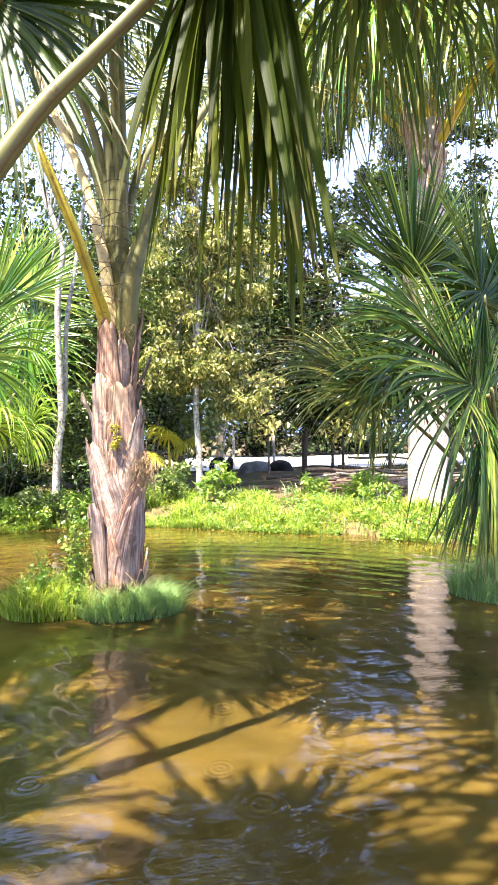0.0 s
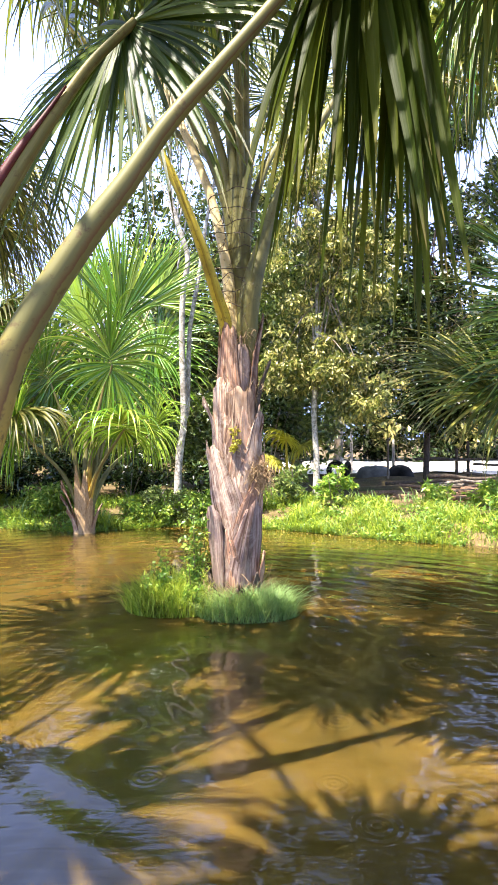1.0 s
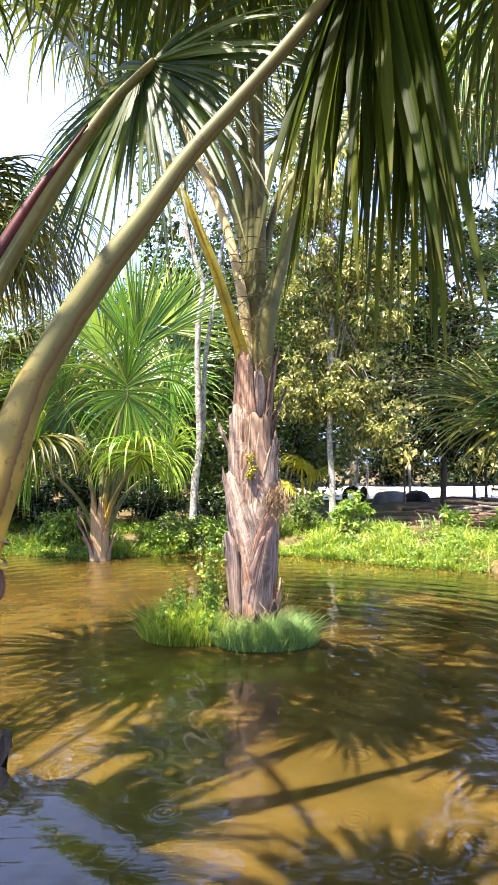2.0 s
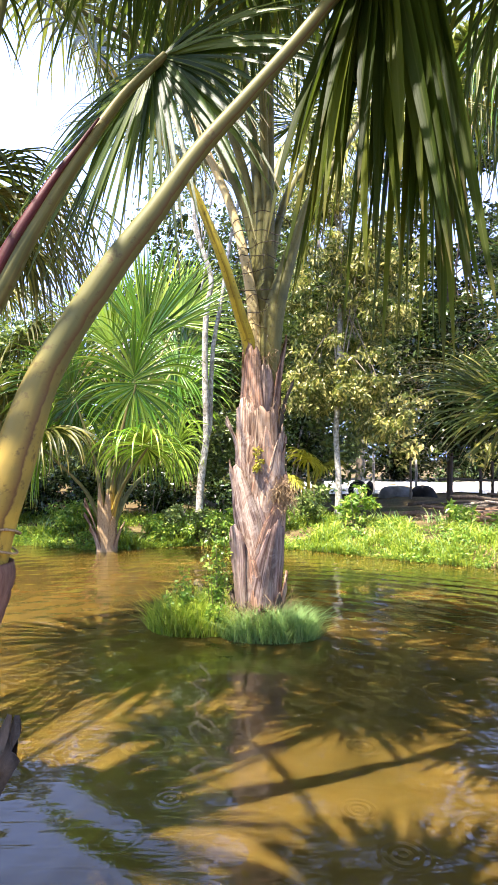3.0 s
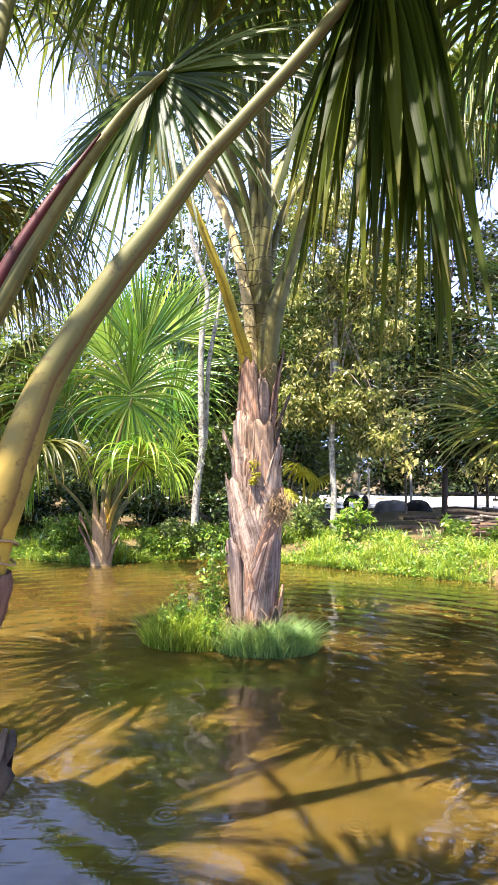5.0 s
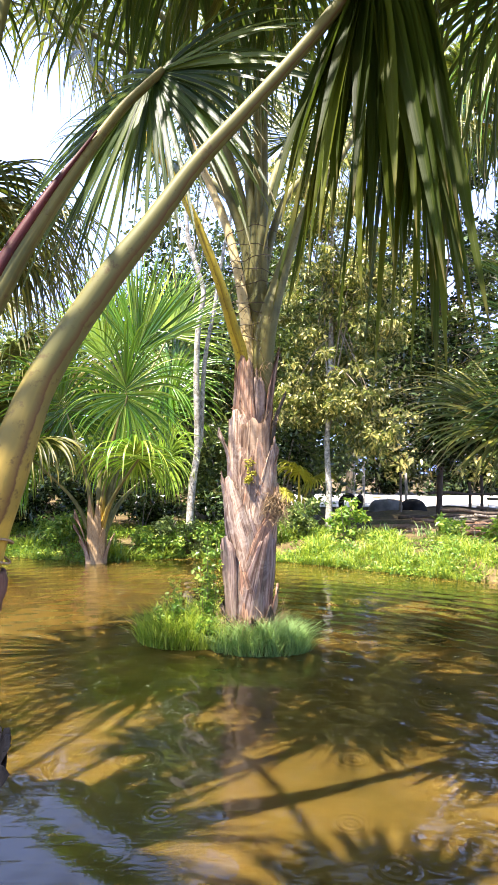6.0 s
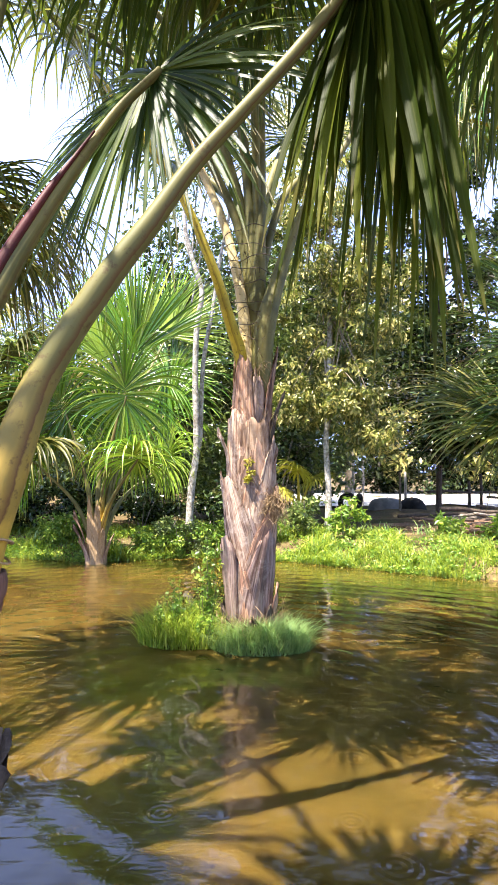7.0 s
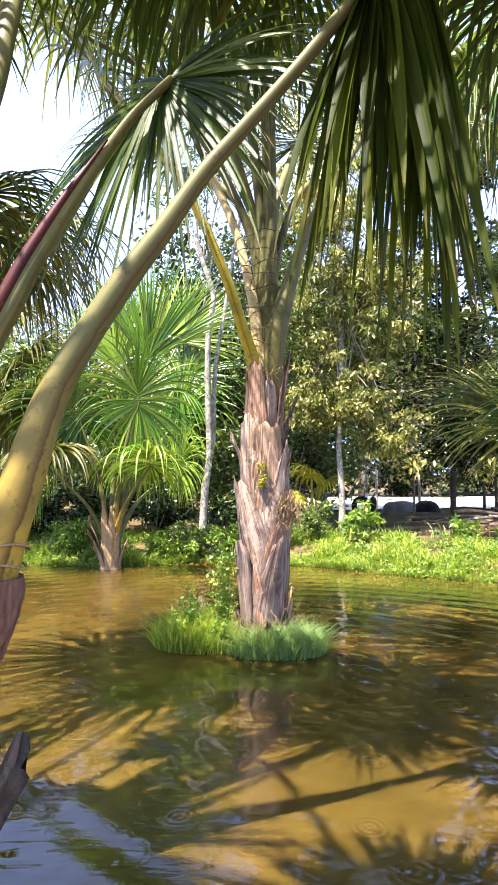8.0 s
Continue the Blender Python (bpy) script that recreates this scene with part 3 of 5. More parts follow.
    palm_frond(p, [(0.08, 6.54, 2.3, 0.085), (0.0, 6.44, 2.9, 0.08), (-0.11, 6.30, 3.25, 0.066), (-0.30, 6.1, 3.80, 0.055), (-0.62, 6.0, 4.50, 0.045), (-1.1, 5.9, 5.2, 0.04), (-1.5, 5.9, 5.7, 0.03)], petiole_yellow, 11, normal=(0.3, 0, 1), radius=1.6, spread=150, droop=1.7, label="bright yellow leaf stalk", **common)
    palm_frond(p, [(0.10, 6.48, 2.4, 0.09), (0.05, 6.44, 3.1, 0.075), (-0.03, 6.45, 3.7, 0.058), (-0.22, 6.5, 4.45, 0.048), (-0.6, 6.7, 5.4, 0.04), (-0.8, 6.9, 6.0, 0.03)], petiole_pale, 12, normal=(0.3, -0.3, 1), radius=1.6, spread=150, droop=1.5, label="cream and orange leaf stalk", **common)
    palm_frond(p, [(0.14, 6.5, 2.4, 0.12), (0.16, 6.46, 3.1, 0.10), (0.17, 6.42, 3.8, 0.085), (0.18, 6.35, 4.5, 0.07), (0.18, 6.2, 5.3, 0.055), (0.18, 5.9, 5.75, 0.04)], petiole_green, 13, axis=(0.05, -0.7, 0.2), normal=(0, 0.2, 1), radius=1.7, spread=110, droop=4.5, limp=0.6, **common)
    palm_frond(p, [(0.20, 6.50, 2.4, 0.11), (0.226, 6.360, 3.157, 0.122), (0.388, 6.320, 3.802, 0.081), (0.592, 6.300, 4.382, 0.055), (0.918, 6.300, 4.926, 0.046), (1.4, 6.3, 5.7, 0.03)], petiole_green, 14, normal=(-0.3, 0, 1), radius=1.6, spread=150, droop=1.5, **common)
    palm_frond(p, [(0.17, 6.56, 2.6, 0.08), (0.20, 6.6, 3.6, 0.06), (0.24, 6.7, 4.7, 0.05), (0.5, 7.2, 5.7, 0.04)], petiole_green, 15, normal=(0, -0.5, 1), radius=1.6, spread=150, droop=1.3, **common)
    palm_frond(p, [(0.12, 6.56, 2.6, 0.08), (0.12, 6.6, 3.6, 0.06), (0.08, 6.7, 5.0, 0.05), (-0.15, 7.2, 6.4, 0.04)], petiole_green, 16, normal=(0, -0.5, 1), radius=1.7, spread=150, droop=1.4, joined=True, **common)
    palm_frond(p, [(0.10, 6.56, 2.6, 0.08), (0.08, 6.6, 3.8, 0.055), (-0.2, 6.9, 4.9, 0.045), (-0.8, 7.2, 5.4, 0.035)], petiole_green, 17, normal=(0.4, -0.4, 1), radius=1.5, spread=150, droop=2.2, joined=True, **common)
    palm_frond(p, [(0.18, 6.56, 2.6, 0.08), (0.20, 6.6, 3.8, 0.055), (0.5, 6.8, 4.9, 0.045), (1.1, 7.1, 5.4, 0.035)], petiole_green, 18, normal=(-0.4, -0.4, 1), radius=1.5, spread=150, droop=2.2, joined=True, **common)
    palm_frond(p, [(0.14, 6.54, 2.6, 0.08), (0.15, 6.54, 3.9, 0.06), (0.14, 6.5, 5.4, 0.05), (0.12, 6.45, 6.8, 0.03)], petiole_green, 19, normal=(0, -1, 0.2), radius=1.7, spread=60, droop=0.4, joined=True, **common)
    palm_frond(p, [(0.12, 6.5, 2.6, 0.08), (0.10, 6.4, 4.2, 0.06), (-0.1, 6.1, 5.8, 0.05), (-0.4, 5.7, 6.7, 0.03)], petiole_green, 20, normal=(0, 0.3, 1), radius=1.9, spread=150, droop=1.6, joined=True, **common)
    for k, (x, y, z) in enumerate([(-1.1, 5.7, 6.4), (-0.9, 7.0, 6.7), (0.2, 5.0, 6.9), (-1.9, 6.3, 6.5)]):  # the leaves at the top of the crown
        palm_frond(p, [(0.13, 6.5, 2.6, 0.07), (0.13 + 0.1 * x, 6.5 + 0.1 * (y - 6.5), 4.4, 0.05), (0.5 * x, 6.5 + 0.55 * (y - 6.5), 5.9, 0.04), (x, y, z, 0.025)], petiole_green, 28 + k, normal=(-0.2 * x, -0.2 * (y - 6.5), 1), radius=1.9, spread=160, droop=1.4, joined=True, **common)
    fibres(p, [(-0.05, -0.12, z) for z in (3.0, 3.3, 3.6, 3.9)] + [(0.1, -0.15, z) for z in (3.1, 3.4, 3.8, 4.2)], bark_dark, 5, 90, 0.07, 0.30)
    fibres(p, [(0.24, -0.2, 1.36), (0.25, -0.19, 1.30), (0.25, -0.2, 1.22)], fibre_mat, 6, 520, 0.05, 0.15)
    fibres(p, [(0.1, -0.2, 2.7), (0.16, -0.18, 2.75), (-0.1, -0.2, 2.3), (0.2, -0.2, 2.2)], fibre_mat, 7, 70, 0.05, 0.25)
    fibres(p, [(math.sin(a) * 0.27, -math.cos(a) * 0.27, 0.06) for a in np.linspace(-1.6, 1.6, 12)], fibre_mat, 8, 260, 0.04, 0.26, -0.9)
    # yellow moss tuft on the sheaths
    v, f = leaf_cloud([(-0.02, -0.27, 1.72, 0.05), (0.0, -0.27, 1.62, 0.05), (-0.03, -0.28, 1.55, 0.04)], 260, 0.035, 9, 1.0)
    mesh_part("moss_tuft", v, f.tolist(), moss_mat, p, smooth=False, label="yellow-green moss tuft")
    return p


def near_palm():
    p = thing("palm_tree", (-1.12, 1.78, -0.05), "close buriti palm with thick arching yellow-green leaf stalks", "palm tree")
    foot = Vector((-1.12, 1.78, -0.05))

    def radius(z):
        return 0.23

    v, f = tube([(0, 0, -0.4, 0.27), (0, 0, 0.6, 0.24), (0, 0, 1.3, 0.23), (0, 0, 1.7, 0.20), (0, 0.02, 2.1, 0.15)], 24, 6, 1, 0.05, 5)
    mesh_part("trunk", v, f, bark_dark, p, True, "dark fibrous trunk core")
    for k, (z0, z1, mid, half, flare, lean, mat, off) in enumerate([
        (-0.2, 0.80, 60, 70, 0.03, 0, sheath_red, 0.05), (0.25, 1.10, 78, 20, 0.17, 0, bark_dark, 0.08), (0.2, 1.1, -20, 70, 0.03, 0, sheath_mat, 0.05), (0.3, 1.2, 190, 80, 0.03, 0, sheath_red, 0.05),
        (0.45, 1.35, 95, 60, 0.02, 0, sheath_red, 0.05), (0.6, 1.7, -50, 60, 0.02, 0, sheath_red, 0.04), (0.8, 1.8, 200, 70, 0.02, 0, sheath_mat, 0.04), (0.2, 1.04, 100, 18, 0.16, 0, bark_dark, 0.05)]):
        sheath_plate(p, mat, z0, z1, radius, mid, half, flare, 80 + k, lean, 0.3, off)
    # the brown sheath round the foot of the great stalk
    rows = [(-0.99, 1.73, 0.95, 0.12), (-0.88, 1.715, 1.15, 0.117), (-0.785, 1.70, 1.33, 0.110), (-0.745, 1.70, 1.45, 0.106), (-0.74, 1.70, 1.475, 0.090)]
    tube_part("stalk_sheath", [(x - foot.x, y - foot.y, z - foot.z, r) for x, y, z, r in rows], bark_rust, p, 20, 6, 1, 0.06, 3, label="torn red-brown sheath round the stalk")
    for k, (x, z, r) in enumerate([(-0.715, 1.555, 0.087), (-0.728, 1.505, 0.092)]):
        ring = [(x - foot.x + math.sin(a) * r, 1.70 - foot.y - math.cos(a) * r, z - foot.z + 0.012 * math.sin(a * 2 + k), 0.0035) for a in np.linspace(-2.6, 2.6, 14)]
        tube_part("stalk_band", ring, fibre_mat, p, 6, 3)
    near = dict(material=leaf_near, steps=9)
    palm_frond(p, [(-0.90, 1.72, 1.12, 0.10), (-0.77, 1.70, 1.36, 0.093), (-0.735, 1.70, 1.48, 0.084), (-0.690, 1.690, 1.600, 0.070), (-0.650, 1.690, 1.724, 0.067), (-0.612, 1.696, 1.856, 0.061), (-0.567, 1.702, 1.982, 0.053), (-0.489, 1.708, 2.126, 0.047), (-0.382, 1.720, 2.295, 0.044), (-0.267, 1.732, 2.455, 0.036), (-0.149, 1.756, 2.637, 0.029), (-0.008, 1.780, 2.813, 0.025), (0.154, 1.816, 3.021, 0.024), (0.301, 1.858, 3.234, 0.026), (0.370, 1.882, 3.346, 0.029)],
               petiole_near, 21, axis=(0.7, 0.35, 0.5), normal=(-0.4, -0.2, 1), radius=1.15, count=84, spread=178, droop=0.6, width=0.056, limp=1.0, costa=0.26, fall=1.9, gather=0.12, slim=0.46, ragged=0.3, label="thick mottled yellow-green leaf stalk", **near)
    palm_frond(p, [(-1.02, 1.78, 1.6, 0.10), (-0.836, 1.820, 2.075, 0.052), (-0.737, 1.834, 2.275, 0.039), (-0.688, 1.848, 2.389, 0.035), (-0.634, 1.869, 2.503, 0.031), (-0.537, 1.918, 2.705, 0.025), (-0.425, 1.988, 2.928, 0.020), (-0.342, 2.044, 3.061, 0.018), (-0.295, 2.086, 3.139, 0.018)],
               petiole_dusk, 22, axis=(-0.4, 0.1, -0.3), normal=(-0.3, -0.8, 0.42), radius=0.74, count=118, spread=174, droop=0.8, width=0.020, limp=1.2, costa=0.10, fall=0.5, ragged=0.4, label="leaf stalk with dark red edge", material=leaf_hang, steps=9)
    # the red-brown edge along that stalk
    edge = [(-0.826, 1.780, 2.124, 0.024), (-0.754, 1.805, 2.287, 0.022), (-0.705, 1.820, 2.395, 0.020), (-0.650, 1.840, 2.505, 0.017), (-0.595, 1.865, 2.615, 0.012), (-0.535, 1.895, 2.724, 0.007), (-0.476, 1.925, 2.833, 0.004)]
    tube_part("stalk_edge", [(x - foot.x, y - foot.y, z - foot.z, r) for x, y, z, r in edge], petiole_red, p, 8, 5, label="dark red torn stalk edge")
    palm_frond(p, [(-1.1, 1.7, 1.7, 0.10), (-0.96, 1.72, 2.3, 0.06), (-0.815, 1.80, 2.85, 0.044), (-0.80, 1.9, 3.17, 0.042), (-0.80, 2.0, 3.45, 0.040), (-0.82, 2.3, 4.2, 0.03)],
               petiole_near, 23, axis=(0.1, 0.6, 0.3), normal=(0, -0.6, 0.8), radius=0.9, count=60, spread=150, droop=2.6, width=0.030, limp=0.9, material=leaf_hang, steps=9)
    # the first of these is an unseen frond, added to shade the nearest water
    high_fronds(p, (-1.1, 1.72, 1.7), 2.4, [((-0.83, 0.45, 4.1), (0.3, 0.2, 0.1), 0.6, 1.9), ((-0.33, 2.45, 4.05), (0.2, 0.9, 0.0), 1.0, 3.4), ((-0.30, 2.35, 3.95), (0.3, 0.3, 0.0), 0.75, 3.4)], 60)
    # a grown palm: all of it half as large again, drawn out from the eye's place
    eye = Vector((0, 0, 1.75))
    p.location, p.scale = eye + 1.5 * (foot - eye), (1.5, 1.5, 1.5)
    return p


def high_fronds(p, top, rise, rows, seed):
    """Leaves on tall stalks over the water, (hub, axis, radius, droop)."""
    for k, (h, a, r, droop, *own) in enumerate(rows):
        s = Vector(top)
        m = s + Vector((h[0] - s.x, h[1] - s.y, 0)) * 0.06 + Vector((-0.10, -0.10, rise))
        limp = droop > 3
        palm_frond(p, [(*s, 0.06), (*m, 0.03), (*m.lerp(Vector(h), 0.55) + Vector((0, 0, 0.35)), 0.022), (*h, 0.016)], petiole_near, seed + k, axis=a, normal=(-a[0] * 0.4, -a[1] * 0.4, 1), radius=r, count=26 if droop < 1 else 76 if limp else 64, spread=80 if droop < 1 else 160, droop=droop, limp=0.8 if limp else 1.3, width=0.030 if limp else 0.055, joined=not limp, material=own[0] if own else leaf_hang if limp else leaf_near, steps=9)


def added_bank_palm(place, height, label, rows, seed):
    """An added palm on the near bank, whose leaves reach out over the water and shade it."""
    p = thing("palm_tree", place, label, "palm tree")
    v, f = tube([(0, 0, -0.4, 0.28), (0, 0, 0.6, 0.24), (0, 0, height, 0.18)], 20, 6, 1, 0.05, seed)
    mesh_part("trunk", v, f, bark_dark, p)
    for k in range(9):
        z0 = -0.1 + (height - 0.6) * k / 9
        sheath_plate(p, (sheath_mat, sheath_red, sheath_pale)[k % 3], z0, z0 + 0.95, lambda z: 0.2, 137 * k, 60, 0.03, seed + k, 20, 0.3)
    high_fronds(p, (place[0], place[1], place[2] + height - 0.1), 1.3, rows, seed)


# trunks are unseen; limp fans hang in view, the others only cast shade
added_bank_palm((2.5, -0.9, 0.25), 3.0, "added palm on the near bank with fans that shade the water", [
    ((1.2, 2.9, 4.75), (0.8, 0.5, -0.1), 1.55, 3.4), ((1.9, 2.6, 4.7), (0.9, 0.3, -0.1), 1.5, 3.4), ((0.15, 3.3, 4.85), (0.5, 0.8, 0.0), 1.3, 3.4), ((0.5, 3.3, 6.6), (0.5, 0.4, 0.2), 1.6, 1.9), ((0.6, 2.6, 6.4), (0.7, 0.2, 0.3), 1.7, 1.9),
    ((1.42, 1.90, 5.40), (0.6, -0.7, 0.2), 1.8, 1.9), ((2.25, 1.90, 5.00), (0.9, -0.5, 0.0), 1.8, 1.9), ((1.45, 0.70, 5.00), (0.5, -0.9, 0.1), 1.8, 1.9), ((1.20, 2.40, 5.90), (0.7, 0.0, 0.4), 1.6, 1.9), ((1.63, 2.65, 5.20), (0.95, 0.1, 0.05), 1.8, 1.9), ((0.89, 2.64, 4.95), (0.5, 0.4, 0.1), 1.05, 1.9), ((0.55, 2.63, 5.30), (-0.1, 0.6, 0.3), 0.9, 1.9), ((0.93, 1.62, 4.90), (0.3, -1.0, 0.05), 1.8, 1.9), ((1.5, 3.3, 4.6), (0.6, 0.7, -0.1), 1.5, 3.4), ((1.02, 0.85, 4.80), (-0.5, -0.8, 0.1), 1.8, 1.9), ((0.0, 3.9, 7.6), (0.2, 0.6, 0.3), 1.8, 1.9), ((0.3, 2.2, 5.7), (0.2, 0.5, 0.2), 1.2, 1.9), ((0.9, 2.5, 5.6), (0.6, 0.3, 0.1), 1.4, 1.9), ((1.2, 2.2, 6.2), (0.5, 0.2, 0.1), 1.7, 1.9)], 160)
added_bank_palm((-3.6, 0.3, 0.25), 3.0, "added palm on the near bank with fans that shade the water", [
    ((-2.23, 3.55, 5.10), (-0.6, 0.3, 0.1), 1.3, 1.9), ((-2.38, 1.53, 5.10), (0.1, -0.8, 0.1), 1.35, 1.9), ((-0.98, 0.90, 4.80), (0.7, -0.5, 0.1), 1.3, 1.9), ((-2.05, 2.40, 5.00), (0.3, 0.2, 0.1), 0.6, 1.9), ((-1.70, 3.40, 5.20), (0.0, 0.6, 0.1), 1.2, 1.9), ((-0.75, 2.75, 5.4), (0.4, 0.3, 0.2), 0.75, 1.9), ((-3.02, 4.35, 5.20), (-0.5, 0.7, 0.1), 1.4, 1.9), ((-3.75, 2.30, 5.00), (-0.9, 0.1, 0.1), 1.8, 1.9), ((-2.18, 4.50, 3.82), (0.9, 0.1, 0.3), 1.15, 3.6, leaf_dusk), ((-2.09, 4.20, 3.46), (0.8, 0.0, 0.2), 1.1, 3.6, leaf_dusk), ((-2.15, 4.90, 3.42), (0.7, 0.3, 0.1), 0.9, 3.6, leaf_dusk), ((-2.44, 5.60, 3.82), (0.8, -0.1, 0.1), 1.25, 3.6, leaf_dusk), ((-2.28, 6.00, 4.20), (0.7, 0.1, 0.2), 1.2, 3.6, leaf_dusk)], 180)


main_palm()
near_palm()


def simple_palm(place, label, base, fronds, leaf, seed, stalk_mat, group="", count=70, width=0.036, thick=1.0, sheaths=((-0.1, 0.7, 40), (-0.1, 0.8, 160), (-0.1, 0.75, 280), (-0.1, 1.3, -20), (-0.1, 0.6, 80), (-0.1, 1.0, -70), (-0.1, 1.2, 15), (-0.1, 0.5, -50))):
    """A young palm: a short base of sheaths and its leaves, each (hub, axis, normal, radius, spread, droop)."""
    p = thing("palm_tree", place, label, "palm tree", group)
    foot = Vector(place)
    v, f = tube([(0, 0, -0.3, base * 0.8), (0, 0, 0.2, base * 0.6), (0, 0, 0.7, base * 0.4)], 16, 4, 1, 0.1, seed)
    mesh_part("trunk", v, f, fibre_mat, p)
    for k, (z0, z1, mid) in enumerate(sheaths):
        sheath_plate(p, (fibre_mat, sheath_tan, sheath_red)[k % 3], z0, z1, lambda z: base * 0.55, mid, 34, base * (0.25 + 0.25 * (k % 3)), seed + k, tip=0.2)
    for k, (hub, axis, normal, radius, spread, droop, *own) in enumerate(fronds):
        h = Vector(hub)
        a = Vector(axis).normalized()
        start = foot + Vector((0, 0, 0.25)) + (h - foot) * 0.02
        mid1 = start.lerp(h, 0.45) + Vector((0, 0, 0.06 * (h - start).length)) - Vector((h.x - start.x, h.y - start.y, 0)) * 0.12
        stalk = [(*start, 0.06 * thick), (*mid1, 0.034 * thick), (*(h - a * 0.02), 0.02), (*h, 0.018)]
        palm_frond(p, stalk, stalk_mat if k < 3 else petiole_green, seed * 10 + k, axis=axis, normal=normal, radius=radius, count=count, spread=spread, droop=droop, material=own[0] if own else leaf, joined=k > 3, steps=8, width=width, limp=1.5 if droop < 1.5 else 1.15)
    return p


simple_palm((-2.74, 11.8, 0.0), "young palm with fresh green fan leaves at the water's edge", 0.30, [
    ((-2.12, 11.2, 3.03), (0.0, -0.25, 1.0), (0.1, -0.95, 0.25), 1.5, 178, 1.9),
    ((-2.07, 11.6, 3.68), (0.22, -0.1, 1.0), (0, -1, 0.15), 2.05, 52, 0.4),
    ((-1.89, 11.2, 1.95), (0.0, -0.7, 0.35), (0, -0.5, 0.8), 1.35, 178, 3.6),
    ((-3.86, 11.4, 1.95), (0.1, -0.6, 0.5), (0, -0.7, 0.6), 1.3, 170, 2.6),
    ((-1.75, 13.9, 3.0), (0.5, -0.2, 0.8), (0, -0.9, 0.4), 1.45, 172, 1.8),
    ((-3.3, 11.6, 2.8), (-0.4, -0.3, 0.8), (0, -0.9, 0.4), 1.5, 172, 1.9),
    ((-2.7, 12.2, 3.7), (-0.15, 0.0, 1.0), (0, -1, 0.2), 1.8, 50, 0.3),
    ((-1.75, 13.9, 3.8), (0.8, 0.0, 0.6), (0, -0.9, 0.4), 1.6, 165, 1.4),
    ((-1.75, 13.9, 4.7), (0.5, 0.1, 0.8), (0, -1, 0.2), 1.6, 80, 0.6),
    ((-2.5, 12.2, 2.4), (-0.2, -0.3, 0.7), (0, -0.9, 0.4), 1.4, 174, 2.2),
    ((-1.75, 13.8, 1.9), (0.4, -0.4, 0.5), (0, -0.8, 0.5), 1.2, 174, 2.4),
], leaf_left, 31, petiole_near, width=0.043, count=80, thick=1.3)

simple_palm((1.35, 14.3, 0.4), "small palm sapling with yellowing fan leaves", 0.06, [
    ((1.3, 14.1, 1.75), (-0.2, -0.6, 0.4), (0, -0.5, 0.8), 0.6, 160, 2.2),
    ((1.65, 14.2, 1.6), (0.6, -0.4, 0.2), (0, -0.4, 0.9), 0.55, 150, 2.2),
    ((1.05, 14.3, 1.3), (-0.7, -0.2, 0.2), (0, -0.4, 0.9), 0.5, 150, 2.0),
], leaf_yellow, 36, petiole_yellow, sheaths=((-0.05, 0.3, 0), (-0.05, 0.25, 140)))

simple_palm((4.35, 6.15, 0.1), "young palm with blue-green fan leaves on a grass clump", 0.15, [
    ((3.79, 5.60, 2.07), (-0.75, -0.25, 0.45), (-0.35, -0.75, 0.55), 2.0, 118, 1.7),
    ((3.15, 6.0, 3.25), (0.1, -0.1, 1.0), (0.2, -1, 0.1), 1.3, 72, 0.2),
    ((3.79, 5.52, 2.10), (-0.12, -0.15, -1.0), (-0.5, -0.85, 0.0), 1.5, 24, 0.3),
    ((2.95, 6.3, 2.15), (-0.85, -0.1, 0.35), (0, -0.7, 0.7), 1.25, 100, 1.3, leaf_main),
    ((3.3, 6.5, 2.35), (-0.9, 0.0, 0.25), (0, -0.5, 0.9), 1.3, 120, 0.9),
    ((3.8, 6.5, 2.9), (-0.6, 0.1, 0.5), (0, -0.8, 0.6), 1.5, 150, 0.8),
    ((4.35, 6.2, 3.2), (0.1, -0.2, 0.9), (0, -1, 0.2), 1.2, 120, 0.6),
    ((4.9, 5.9, 2.6), (0.8, -0.2, 0.2), (0, -0.4, 0.9), 1.4, 150, 1.0),
    ((4.6, 5.6, 3.0), (0.2, -0.5, 0.4), (0, -0.7, 0.7), 1.4, 160, 0.9),
    ((3.75, 6.2, 2.3), (-0.8, -0.2, 0.2), (0, -0.5, 0.9), 1.5, 140, 1.1),
    ((3.9, 5.8, 3.1), (-0.4, -0.3, 0.6), (0, -0.8, 0.6), 1.3, 160, 0.7),
    ((4.5, 6.8, 3.6), (-0.2, 0.2, 0.8), (0, -0.8, 0.6), 1.4, 150, 0.7),
], leaf_right, 32, petiole_green, width=0.033, count=92)

simple_palm((-5.4, 13.5, 0.3), "tall-leaved palm with long drooping olive fans", 0.3, [
    ((-4.1, 11.6, 2.3), (0.8, -0.4, 0.0), (0, -0.2, 1), 1.4, 150, 2.6),
    ((-5.6, 13.0, 5.2), (0.7, -0.2, 0.1), (0, -0.3, 1), 1.7, 150, 3.4),
    ((-4.9, 13.0, 4.2), (0.4, -0.3, 0.3), (0, -0.5, 1), 1.5, 165, 1.8),
    ((-4.6, 12.6, 3.3), (0.3, -0.6, 0.3), (0, -0.6, 0.8), 1.4, 170, 1.8),
    ((-3.9, 13.2, 3.4), (0.5, -0.3, 0.4), (0, -0.6, 0.8), 1.3, 170, 1.8),
    ((-5.2, 13.0, 2.8), (0.1, -0.6, 0.2), (0, -0.6, 0.8), 1.5, 170, 2.2),
    ((-5.9, 12.6, 4.2), (-0.4, -0.3, 0.3), (0, -0.5, 1), 1.6, 165, 1.8),
], leaf_dusk, 33, petiole_green, width=0.07, count=70)


